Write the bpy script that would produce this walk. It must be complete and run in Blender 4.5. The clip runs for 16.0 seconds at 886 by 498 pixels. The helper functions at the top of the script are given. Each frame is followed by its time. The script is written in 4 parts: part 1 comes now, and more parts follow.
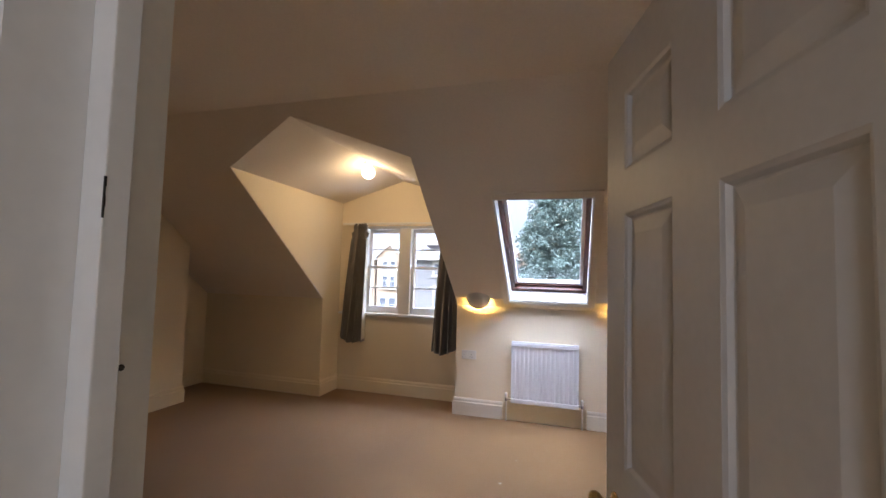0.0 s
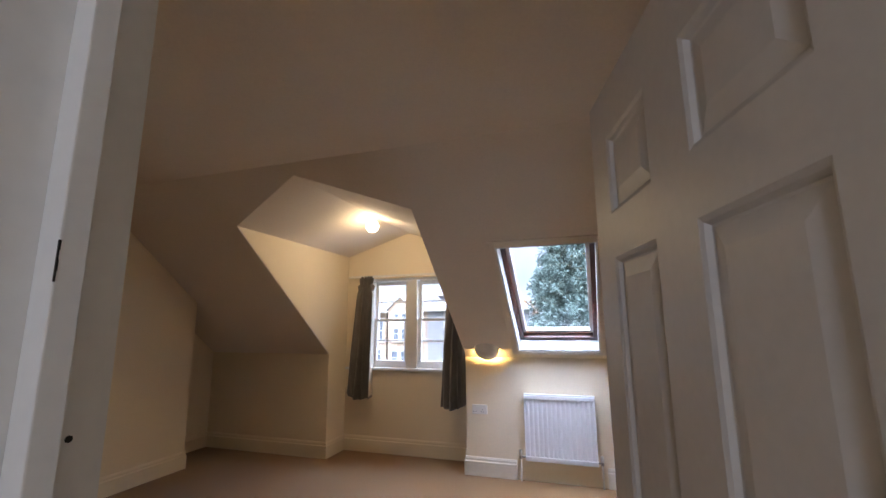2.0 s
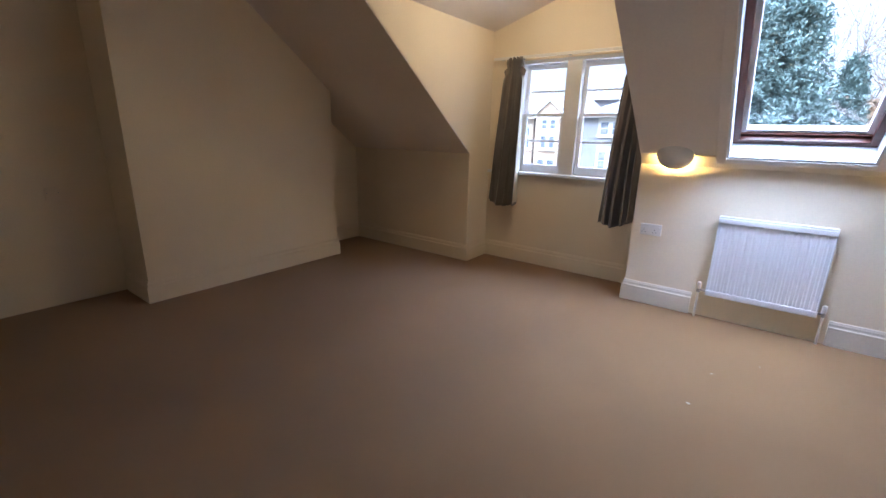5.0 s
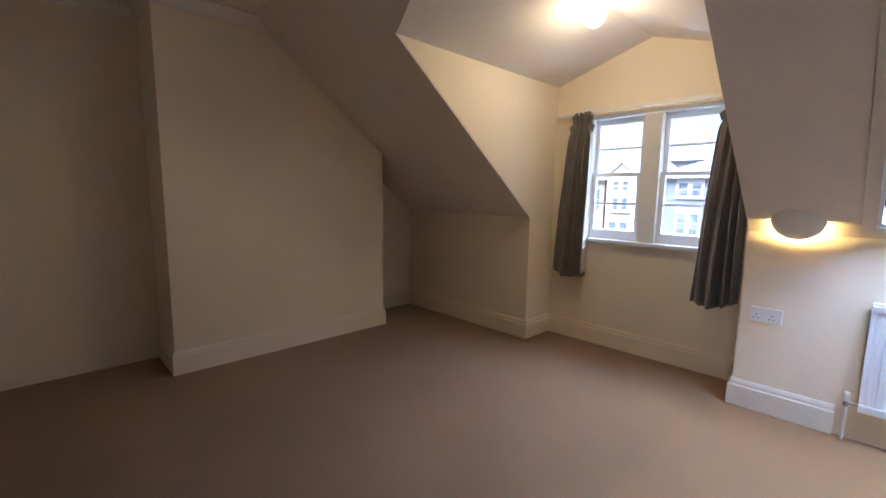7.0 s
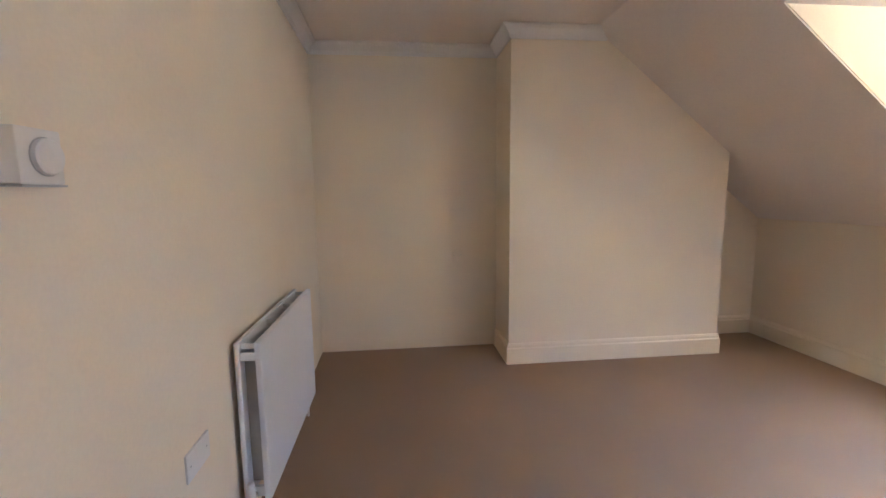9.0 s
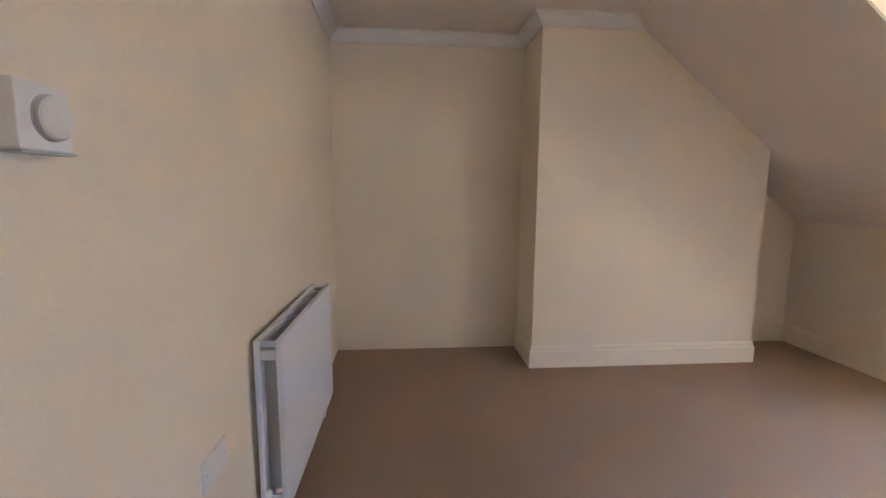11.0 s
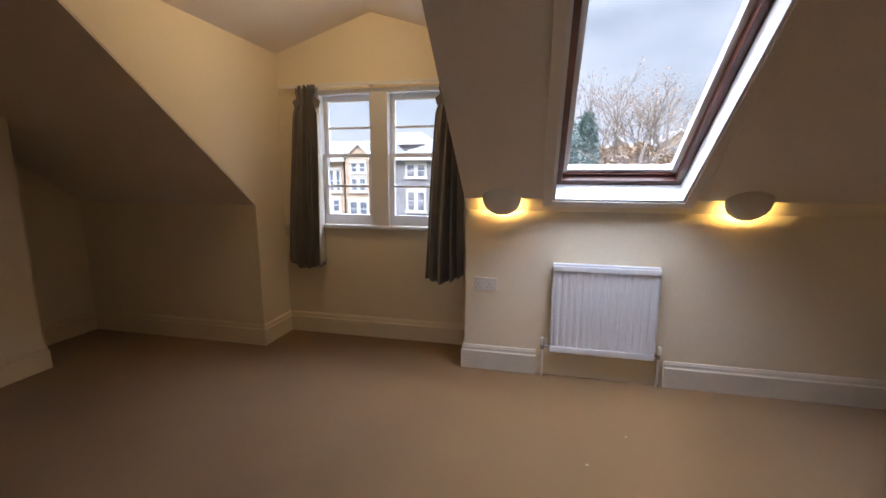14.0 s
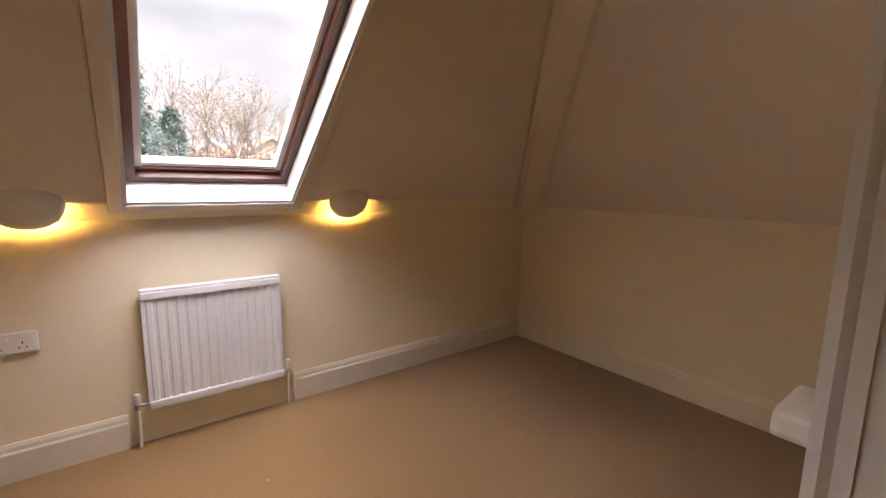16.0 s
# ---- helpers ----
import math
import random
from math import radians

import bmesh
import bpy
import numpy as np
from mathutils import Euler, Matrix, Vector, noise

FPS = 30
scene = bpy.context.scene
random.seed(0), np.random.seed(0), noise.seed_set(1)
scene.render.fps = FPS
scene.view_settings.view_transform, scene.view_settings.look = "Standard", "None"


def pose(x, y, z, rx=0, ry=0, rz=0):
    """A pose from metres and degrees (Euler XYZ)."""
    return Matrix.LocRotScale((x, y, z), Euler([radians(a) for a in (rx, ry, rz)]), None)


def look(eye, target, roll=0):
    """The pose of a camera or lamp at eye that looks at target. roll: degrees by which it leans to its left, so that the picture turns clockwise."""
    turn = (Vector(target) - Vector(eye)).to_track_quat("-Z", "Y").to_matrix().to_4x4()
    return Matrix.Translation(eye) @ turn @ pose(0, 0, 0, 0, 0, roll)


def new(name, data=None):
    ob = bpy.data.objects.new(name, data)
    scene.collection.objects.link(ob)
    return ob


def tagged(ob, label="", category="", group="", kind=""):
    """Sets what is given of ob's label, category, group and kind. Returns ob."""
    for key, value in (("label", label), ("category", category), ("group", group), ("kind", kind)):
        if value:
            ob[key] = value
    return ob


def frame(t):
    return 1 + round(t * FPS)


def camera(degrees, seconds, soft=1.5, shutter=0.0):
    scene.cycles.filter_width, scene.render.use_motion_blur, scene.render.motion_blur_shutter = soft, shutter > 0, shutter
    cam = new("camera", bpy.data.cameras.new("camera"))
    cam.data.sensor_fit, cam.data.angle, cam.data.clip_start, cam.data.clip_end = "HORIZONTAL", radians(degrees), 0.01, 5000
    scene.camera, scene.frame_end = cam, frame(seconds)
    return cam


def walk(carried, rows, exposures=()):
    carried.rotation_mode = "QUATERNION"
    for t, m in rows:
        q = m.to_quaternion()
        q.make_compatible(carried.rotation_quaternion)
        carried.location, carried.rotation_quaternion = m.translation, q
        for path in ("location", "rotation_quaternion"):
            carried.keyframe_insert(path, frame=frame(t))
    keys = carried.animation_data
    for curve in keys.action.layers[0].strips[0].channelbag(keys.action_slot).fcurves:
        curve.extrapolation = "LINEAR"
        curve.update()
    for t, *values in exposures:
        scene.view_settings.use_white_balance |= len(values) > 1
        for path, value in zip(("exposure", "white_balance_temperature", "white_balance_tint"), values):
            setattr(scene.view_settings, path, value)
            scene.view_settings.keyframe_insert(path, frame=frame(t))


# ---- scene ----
cam = camera(92.3, 16.0)
PATH = [
    (0, (1.106, -4.13, 1.369), (0.535, -2.217, 1.485), 1.5),
    (0.5, (1.105, -4.138, 1.394), (0.541, -2.26, 1.787), 1.3),
    (1, (1.121, -4.15, 1.411), (0.571, -2.327, 2.023), 1.2),
    (1.5, (1.146, -4.133, 1.412), (0.577, -2.335, 2.078), -0.0),
    (2, (1.156, -4.099, 1.372), (0.543, -2.227, 1.721), -0.4),
    (2.5, (1.131, -4.098, 1.311), (0.511, -2.198, 1.24), -1.2),
    (3, (1.128, -4.079, 1.235), (0.524, -2.247, 0.706), -1.3),
    (3.5, (1.085, -3.997, 1.197), (0.489, -2.227, 0.483), 0.6),
    (4, (0.986, -3.768, 1.193), (0.344, -2.026, 0.448), 2.0),
    (4.5, (0.864, -3.628, 1.221), (0.008, -1.977, 0.486), 1.5),
    (5, (0.794, -3.433, 1.265), (-0.361, -1.891, 0.731), 1.2),
    (5.2, (0.758, -3.397, 1.29), (-0.432, -1.857, 0.829), 1.3),
    (7.3, (0.556, -2.97, 1.261), (-0.964, -1.691, 1.03), 0.5),
    (7.5, (0.532, -2.964, 1.267), (-1.071, -1.791, 1.028), 0.1),
    (8, (0.499, -3.018, 1.322), (-1.307, -2.201, 1.054), 0.1),
    (8.5, (0.452, -3.116, 1.352), (-1.441, -2.637, 1.071), -0.3),
    (9, (0.429, -3.21, 1.317), (-1.543, -3.004, 1.059), -0.7),
    (9.2, (0.412, -3.247, 1.31), (-1.57, -3.153, 1.057), -0.7),
    (11.3, (0.294, -3.295, 1.287), (-1.677, -3.09, 1.018), 1.0),
    (11.5, (0.372, -3.216, 1.29), (-1.581, -2.873, 1.03), 0.5),
    (12, (0.416, -3.119, 1.306), (-1.4, -2.327, 1.033), 0.4),
    (12.5, (0.448, -3.042, 1.271), (-1.095, -1.808, 0.965), -1.0),
    (13, (0.489, -2.874, 1.265), (-0.733, -1.326, 0.937), -1.0),
    (13.5, (0.483, -2.759, 1.268), (-0.416, -1.003, 0.937), -0.7),
    (14, (0.485, -2.672, 1.271), (0.052, -0.748, 0.934), 0.2),
    (14.5, (0.44, -2.568, 1.262), (0.629, -0.601, 0.952), 0.5),
    (15, (0.4, -2.492, 1.239), (1.034, -0.618, 0.951), -0.1),
    (15.5, (0.47, -2.393, 1.221), (1.362, -0.627, 0.928), 0.1),
    (16, (0.543, -2.319, 1.237), (1.742, -0.747, 0.935), 0.8),
]
walk(cam, [(t, look(eye, target, roll)) for t, eye, target, roll in PATH],
     [(0.0, 1.15, 6050, 15), (2.5, 1.2, 5700, 14), (4.0, 1.4, 5600, 14), (4.5, 1.48, 5300, 13), (5.0, 1.38, 5250, 13), (7.3, 1.5, 5100, 13), (8.0, 1.9, 5050, 14), (9.0, 2.95, 4650, 11), (11.4, 2.85, 4600, 11),
      (12.0, 2.35, 4700, 11), (12.6, 1.2, 4950, 12), (13.2, 0.6, 5250, 14), (13.6, 0.45, 5500, 13), (14.1, 0.7, 6500, 16), (14.6, 0.8, 6950, 17), (16.0, 0.98, 7900, 21)])

# ---- world, sun and daylight ----
world = bpy.data.worlds.new("overcast_sky")
scene.world = world
world.use_nodes = True
wn, wl = world.node_tree.nodes, world.node_tree.links
wn.clear()
SUN_DIR = Vector((math.sin(radians(150)) * math.cos(radians(32)), math.cos(radians(150)) * math.cos(radians(32)), math.sin(radians(32))))
w_out = wn.new("ShaderNodeOutputWorld")
w_bg = wn.new("ShaderNodeBackground")
w_sky = wn.new("ShaderNodeTexSky")
w_sky.sky_type, w_sky.sun_disc = "NISHITA", False
w_sky.sun_elevation, w_sky.sun_rotation = radians(32), radians(150)
w_co = wn.new("ShaderNodeTexCoord")
w_map = wn.new("ShaderNodeMapping")
w_map.inputs["Scale"].default_value = (1.0, 1.0, 2.6)
w_cloud = wn.new("ShaderNodeTexNoise")
w_cloud.inputs["Scale"].default_value, w_cloud.inputs["Detail"].default_value = 3.2, 6
w_ramp = wn.new("ShaderNodeValToRGB")
w_ramp.color_ramp.elements[0].position, w_ramp.color_ramp.elements[1].position = 0.34, 0.56
w_mix = wn.new("ShaderNodeMix")
w_mix.data_type = "RGBA"
w_mix.inputs["B"].default_value = (9.9, 10.8, 12.8, 1)
w_low = wn.new("ShaderNodeMath")
w_low.operation = "MULTIPLY_ADD"
w_low.inputs[1].default_value, w_low.inputs[2].default_value = 0.36, 0.64
wl.new(w_co.outputs["Generated"], w_map.inputs["Vector"])
wl.new(w_map.outputs[0], w_cloud.inputs["Vector"])
wl.new(w_cloud.outputs["Fac"], w_ramp.inputs["Fac"])
wl.new(w_ramp.outputs["Color"], w_low.inputs[0])
wl.new(w_low.outputs[0], w_mix.inputs["Factor"])
wl.new(w_sky.outputs[0], w_mix.inputs["A"])
wl.new(w_mix.outputs["Result"], w_bg.inputs["Color"])
# an overcast sky is several times brighter overhead than at the horizon
w_sep = wn.new("ShaderNodeSeparateXYZ")
w_up = wn.new("ShaderNodeMapRange")
w_up.interpolation_type = "SMOOTHSTEP"
w_up.inputs["From Min"].default_value, w_up.inputs["From Max"].default_value = 0.30, 0.80
w_up.inputs["To Min"].default_value, w_up.inputs["To Max"].default_value = 0.058, 1.12
wl.new(w_co.outputs["Generated"], w_sep.inputs[0])
wl.new(w_sep.outputs["Z"], w_up.inputs["Value"])
wl.new(w_up.outputs[0], w_bg.inputs["Strength"])
wl.new(w_bg.outputs[0], w_out.inputs["Surface"])

sun = new("sun", bpy.data.lights.new("sun", "SUN"))
sun.data.energy, sun.data.angle, sun.data.color = 1.2, radians(14), (1.0, 0.96, 0.9)
sun.matrix_world = look(SUN_DIR * 30, (0, 0, 0))


def window_light(name, eye, target, sx, sy, power):
    """The sky's light through an opening."""
    lamp = new(name, bpy.data.lights.new(name, "AREA"))
    lamp.data.shape, lamp.data.size, lamp.data.size_y = "RECTANGLE", sx, sy
    lamp.data.energy, lamp.data.color = power, (0.80, 0.90, 1.0)
    lamp.matrix_world = look(eye, target)
    return lamp


# Lamp at an unseen landing opening, added so cool light catches the stop bead.
window_light("hall_unseen_daylight", (1.40, -6.02, 1.5), (1.30, -4.0, 1.45), 0.6, 1.1, 4.6)


def bulb(name, at, power, radius, color=(1.0, 0.66, 0.30)):
    lamp = new(name, bpy.data.lights.new(name, "POINT"))
    lamp.data.energy, lamp.data.shadow_soft_size, lamp.data.color = power, radius, color
    lamp.location = at
    return lamp


# ---- materials ----
def rgba(c):
    return (c[0], c[1], c[2], 1.0)


def surface(name, color, rough=0.6, metal=0.0, vary=0.06, scale=3.0, grain=60.0, bump=0.15, dark=None, sheen=0.0, spec=0.5, depth=0.004, per_object=0.0):
    """Paint or other matter with patches at a large scale and grain at a fine one."""
    m = bpy.data.materials.new(name)
    m.use_nodes = True
    n, l = m.node_tree.nodes, m.node_tree.links
    b = n["Principled BSDF"]
    co = n.new("ShaderNodeTexCoord")
    big, fine = n.new("ShaderNodeTexNoise"), n.new("ShaderNodeTexNoise")
    big.inputs["Scale"].default_value, big.inputs["Detail"].default_value = scale, 4
    fine.inputs["Scale"].default_value, fine.inputs["Detail"].default_value = grain, 5
    for t in (big, fine):
        l.new(co.outputs["Object"], t.inputs["Vector"])
    add = n.new("ShaderNodeMath")
    add.operation = "MULTIPLY_ADD"
    add.inputs[1].default_value = 0.45
    l.new(fine.outputs["Fac"], add.inputs[0])
    half = n.new("ShaderNodeMath")
    half.operation = "MULTIPLY"
    half.inputs[1].default_value = 0.6
    l.new(big.outputs["Fac"], half.inputs[0])
    l.new(half.outputs[0], add.inputs[2])
    ramp = n.new("ShaderNodeValToRGB")
    d = dark or tuple(v * (1 - vary * 2.5) for v in color)
    ramp.color_ramp.elements[0].position, ramp.color_ramp.elements[1].position = 0.36, 0.66
    ramp.color_ramp.elements[0].color = rgba(d)
    ramp.color_ramp.elements[1].color = rgba(color)
    l.new(add.outputs[0], ramp.inputs["Fac"])
    out = ramp.outputs["Color"]
    if per_object:
        info = n.new("ShaderNodeObjectInfo")
        hsv = n.new("ShaderNodeHueSaturation")
        rng = n.new("ShaderNodeMapRange")
        rng.inputs["To Min"].default_value, rng.inputs["To Max"].default_value = 1 - per_object, 1 + per_object
        l.new(info.outputs["Random"], rng.inputs["Value"])
        l.new(rng.outputs[0], hsv.inputs["Value"])
        l.new(out, hsv.inputs["Color"])
        out = hsv.outputs["Color"]
    l.new(out, b.inputs["Base Color"])
    b.inputs["Roughness"].default_value, b.inputs["Metallic"].default_value = rough, metal
    b.inputs["Specular IOR Level"].default_value = spec
    if sheen:
        b.inputs["Sheen Weight"].default_value = sheen
    if bump:
        bp = n.new("ShaderNodeBump")
        bp.inputs["Strength"].default_value, bp.inputs["Distance"].default_value = bump, depth
        l.new(fine.outputs["Fac"], bp.inputs["Height"])
        l.new(bp.outputs[0], b.inputs["Normal"])
    return m


M_WALL = surface("cream_wall_paint", (0.85, 0.74, 0.56), 0.75, vary=0.025, scale=1.6, grain=90, bump=0.12)
M_CEIL = surface("matt_ceiling_paint", (0.82, 0.735, 0.65), 0.85, vary=0.03, scale=1.2, grain=70, bump=0.14)
M_CORNICE = surface("cornice_paint", (0.80, 0.76, 0.70), 0.7, vary=0.03, bump=0.05)
M_GLOSS = surface("white_gloss_paint", (0.76, 0.74, 0.71), 0.34, vary=0.03, scale=2.5, grain=40, bump=0.06)
M_SKIRT = surface("skirting_paint", (0.76, 0.70, 0.60), 0.45, vary=0.03, bump=0.05)
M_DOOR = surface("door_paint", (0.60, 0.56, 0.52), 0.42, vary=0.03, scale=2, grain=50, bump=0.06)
M_FRAME = surface("window_frame_paint", (0.80, 0.81, 0.83), 0.35, vary=0.03, bump=0.04)
M_RAD = surface("radiator_enamel", (0.80, 0.81, 0.84), 0.3, vary=0.02, bump=0.0)
M_PLASTIC = surface("white_plastic", (0.78, 0.75, 0.70), 0.35, vary=0.02, bump=0.0)
M_GREYPLASTIC = surface("grey_plastic", (0.50, 0.49, 0.47), 0.4, vary=0.03, bump=0.0)
M_CARPET = surface("beige_carpet", (0.325, 0.19, 0.082), 0.95, vary=0.11, scale=1.2, grain=420, bump=0.7, sheen=0.25, spec=0.1, depth=0.006)
M_CURTAIN = surface("grey_brown_cloth", (0.185, 0.165, 0.15), 0.8, vary=0.12, scale=6, grain=500, bump=0.3, sheen=0.3, spec=0.25)
M_LINING = surface("curtain_lining_cloth", (0.62, 0.58, 0.5), 0.85, vary=0.06, grain=400, bump=0.2)
M_MAHOG = surface("red_brown_varnished_timber", (0.115, 0.032, 0.018), 0.3, vary=0.25, scale=5, grain=70, bump=0.08)
M_BRASS = surface("polished_brass", (0.62, 0.43, 0.17), 0.22, metal=1.0, vary=0.08, bump=0.0)
M_DARKMETAL = surface("dark_bronze_metal", (0.045, 0.035, 0.03), 0.45, metal=0.8, vary=0.15, bump=0.05)
M_CHROME = surface("dull_chrome", (0.42, 0.40, 0.38), 0.3, metal=1.0, vary=0.08, bump=0.0)
M_HOUSETRIM = surface("weathered_white_paint", (0.45, 0.45, 0.45), 0.5, vary=0.05, bump=0.0)
M_HOLE = surface("dark_hollow", (0.03, 0.025, 0.02), 0.9, bump=0.0)
M_MARK = surface("carpet_lint", (0.62, 0.56, 0.48), 0.9, bump=0.0)
M_STONE_W = surface("sandstone", (0.36, 0.26, 0.18), 0.85, vary=0.16, scale=1.5, grain=9, bump=0.3)
M_STONE_G = surface("grey_rubble_stone", (0.21, 0.20, 0.20), 0.9, vary=0.18, scale=1.8, grain=7, bump=0.4)
M_TRIMSTONE = surface("pale_stone_dressing", (0.40, 0.36, 0.31), 0.8, vary=0.06, bump=0.1)
M_SLATE = surface("grey_slate", (0.11, 0.11, 0.12), 0.9, vary=0.15, scale=2, grain=12, bump=0.3)
M_HOUSEGLASS = surface("dark_window_glass", (0.10, 0.11, 0.13), 0.08, vary=0.1, bump=0.0)
M_LEAF = surface("conifer_needles", (0.095, 0.135, 0.118), 0.8, vary=0.12, scale=1.2, grain=12, bump=0.2)
M_TWIG = surface("bare_twig_bark", (0.20, 0.16, 0.13), 0.85, vary=0.15, bump=0.2)
M_AUTUMN = surface("russet_leaves", (0.26, 0.16, 0.085), 0.8, vary=0.2, scale=0.8, grain=6, bump=0.2)
M_GROUND = surface("garden_ground", (0.10, 0.10, 0.07), 0.95, vary=0.2, scale=0.3, grain=4, bump=0.3)


def glass_material():
    m = bpy.data.materials.new("clear_window_glass")
    m.use_nodes = True
    n, l = m.node_tree.nodes, m.node_tree.links
    n.clear()
    o = n.new("ShaderNodeOutputMaterial")
    tr, gl, mx = n.new("ShaderNodeBsdfTransparent"), n.new("ShaderNodeBsdfGlossy"), n.new("ShaderNodeMixShader")
    tr.inputs["Color"].default_value = (0.95, 0.97, 0.97, 1)
    gl.inputs["Roughness"].default_value = 0.02
    mx.inputs["Fac"].default_value = 0.035
    l.new(tr.outputs[0], mx.inputs[1])
    l.new(gl.outputs[0], mx.inputs[2])
    l.new(mx.outputs[0], o.inputs["Surface"])
    return m


def glow_material(name, color, strength):
    m = bpy.data.materials.new(name)
    m.use_nodes = True
    b = m.node_tree.nodes["Principled BSDF"]
    b.inputs["Base Color"].default_value = rgba(color)
    b.inputs["Emission Color"].default_value = rgba(color)
    b.inputs["Emission Strength"].default_value = strength
    return m


M_GLASS = glass_material()
M_GLOBE = glow_material("lit_opal_glass", (1.0, 0.80, 0.48), 5.0)


# ---- mesh helpers ----
def add_box(bm, x0, x1, y0, y1, z0, z1, m=None, bevel=0.0):
    vs = [bm.verts.new((x, y, z)) for x in (x0, x1) for y in (y0, y1) for z in (z0, z1)]
    fs = [bm.faces.new([vs[i] for i in q]) for q in ((0, 1, 3, 2), (4, 6, 7, 5), (0, 4, 5, 1), (2, 3, 7, 6), (0, 2, 6, 4), (1, 5, 7, 3))]
    if bevel:
        es = list({e for f in fs for e in f.edges})
        r = bmesh.ops.bevel(bm, geom=es, offset=bevel, segments=2, affect="EDGES", profile=0.6)
        vs = list({v for f in r["faces"] for v in f.verts} | {v for v in vs if v.is_valid})
    if m is not None:
        bmesh.ops.transform(bm, matrix=m, verts=vs)
    return vs


def add_prism(bm, low, high):
    """A solid between two outlines of as many corners."""
    a, b = [bm.verts.new(p) for p in low], [bm.verts.new(p) for p in high]
    k = len(a)
    bm.faces.new(a[::-1])
    bm.faces.new(b)
    for i in range(k):
        bm.faces.new((a[i], a[(i + 1) % k], b[(i + 1) % k], b[i]))


def add_tube(bm, p, q, r0, r1=None, seg=12, caps=True):
    r1 = r0 if r1 is None else r1
    p, q = Vector(p), Vector(q)
    rot = (q - p).to_track_quat("Z", "Y").to_matrix()
    a, b = [], []
    for i in range(seg):
        c = Vector((math.cos(2 * math.pi * i / seg), math.sin(2 * math.pi * i / seg), 0))
        a.append(bm.verts.new(p + rot @ (c * r0)))
        b.append(bm.verts.new(q + rot @ (c * r1)))
    for i in range(seg):
        bm.faces.new((a[i], a[(i + 1) % seg], b[(i + 1) % seg], b[i]))
    if caps:
        bm.faces.new(a[::-1])
        bm.faces.new(b)


def add_lathe(bm, profile, m, seg=24):
    """A body of revolution about local z; profile: radius and height."""
    rings = [[bm.verts.new(m @ Vector((r * math.cos(2 * math.pi * i / seg), r * math.sin(2 * math.pi * i / seg), h))) for i in range(seg)] for r, h in profile]
    for a, b in zip(rings, rings[1:]):
        for i in range(seg):
            bm.faces.new((a[i], a[(i + 1) % seg], b[(i + 1) % seg], b[i]))
    bm.faces.new(rings[0][::-1])
    bm.faces.new(rings[-1])


def mesh_of(name, bm, material, smooth=False):
    bmesh.ops.recalc_face_normals(bm, faces=bm.faces)
    me = bpy.data.meshes.new(name)
    bm.to_mesh(me)
    bm.free()
    me.materials.append(material)
    if smooth:
        for p in me.polygons:
            p.use_smooth = True
    return me


def part(name, bm, material, parent, label="", smooth=False):
    ob = new(name, mesh_of(name, bm, material, smooth))
    ob.parent = parent
    return tagged(ob, label) if label else ob


def solid(name, bm, material, label, category, kind="structure", smooth=False, group=""):
    return tagged(new(name, mesh_of(name, bm, material, smooth)), label, category, group, kind)


def thing(name, label, category, at=(0, 0, 0), group="", kind=""):
    ob = new(name)
    ob.location = at
    ob.empty_display_size = 0.1
    return tagged(ob, label, category, group, kind)


def box_part(name, dims, material, parent, label="", bevel=0.0):
    bm = bmesh.new()
    add_box(bm, *dims, bevel=bevel)
    return part(name, bm, material, parent, label)


# ---- the plan ----
PITCH, EAVE = 0.785, 1.09           # roof: height = EAVE - PITCH * y on the front side
X_W, X_E = -3.11, 3.124             # end walls
Y_FRONT, Y_LEFT, Y_WIN = 0.018, 0.035, 0.39
D0, D1, D_MID = -1.51, 0.03, -0.74  # dormer cheeks and ridge
D_EAVE, D_RIDGE = 2.18, 2.42
CEIL = 2.48
Y_CEIL = -(CEIL - EAVE) / PITCH
X_HIP = 3.106
PITCH_E = 0.858                     # the slope over the end wall is a little steeper
LEAN = PITCH / PITCH_E
X_TOP = X_HIP - (CEIL - EAVE) / PITCH_E
JAMB, HINGE_X, HINGE_Y = 0.606, 1.432, -3.715
S_W, S_D = -3.875, -3.73            # room face of the door wall, at its west end and at the door
X_BEND = 0.05                       # where the door wall turns slightly into the room
WALL_T = 0.151
SKY = (0.56, 1.27, -1.07, -0.067)   # roof window opening


def roof_z(y):
    return EAVE - PITCH * y


def south_y(x):
    """Room face of the door wall west of its bend."""
    return S_W + 0.0196 * (x - X_W)


def roof_piece(bm, outline, thick=0.16, drop=0.0):
    add_prism(bm, [(x, y, roof_z(y) - drop) for x, y in outline], [(x, y, roof_z(y) - drop + thick) for x, y in outline])


def rect(x0, x1, y0, y1):
    return [(x0, y0), (x1, y0), (x1, y1), (x0, y1)]


def plan_prism(bm, outline, z0, z1):
    add_prism(bm, [(x, y, z0) for x, y in outline], [(x, y, z1) for x, y in outline])


# floor
bm = bmesh.new()
add_box(bm, -3.4, 3.4, -6.2, 0.6, -0.12, 0.0)
solid("floor", bm, M_CARPET, "worn beige brown fitted carpet across the room", "carpet")

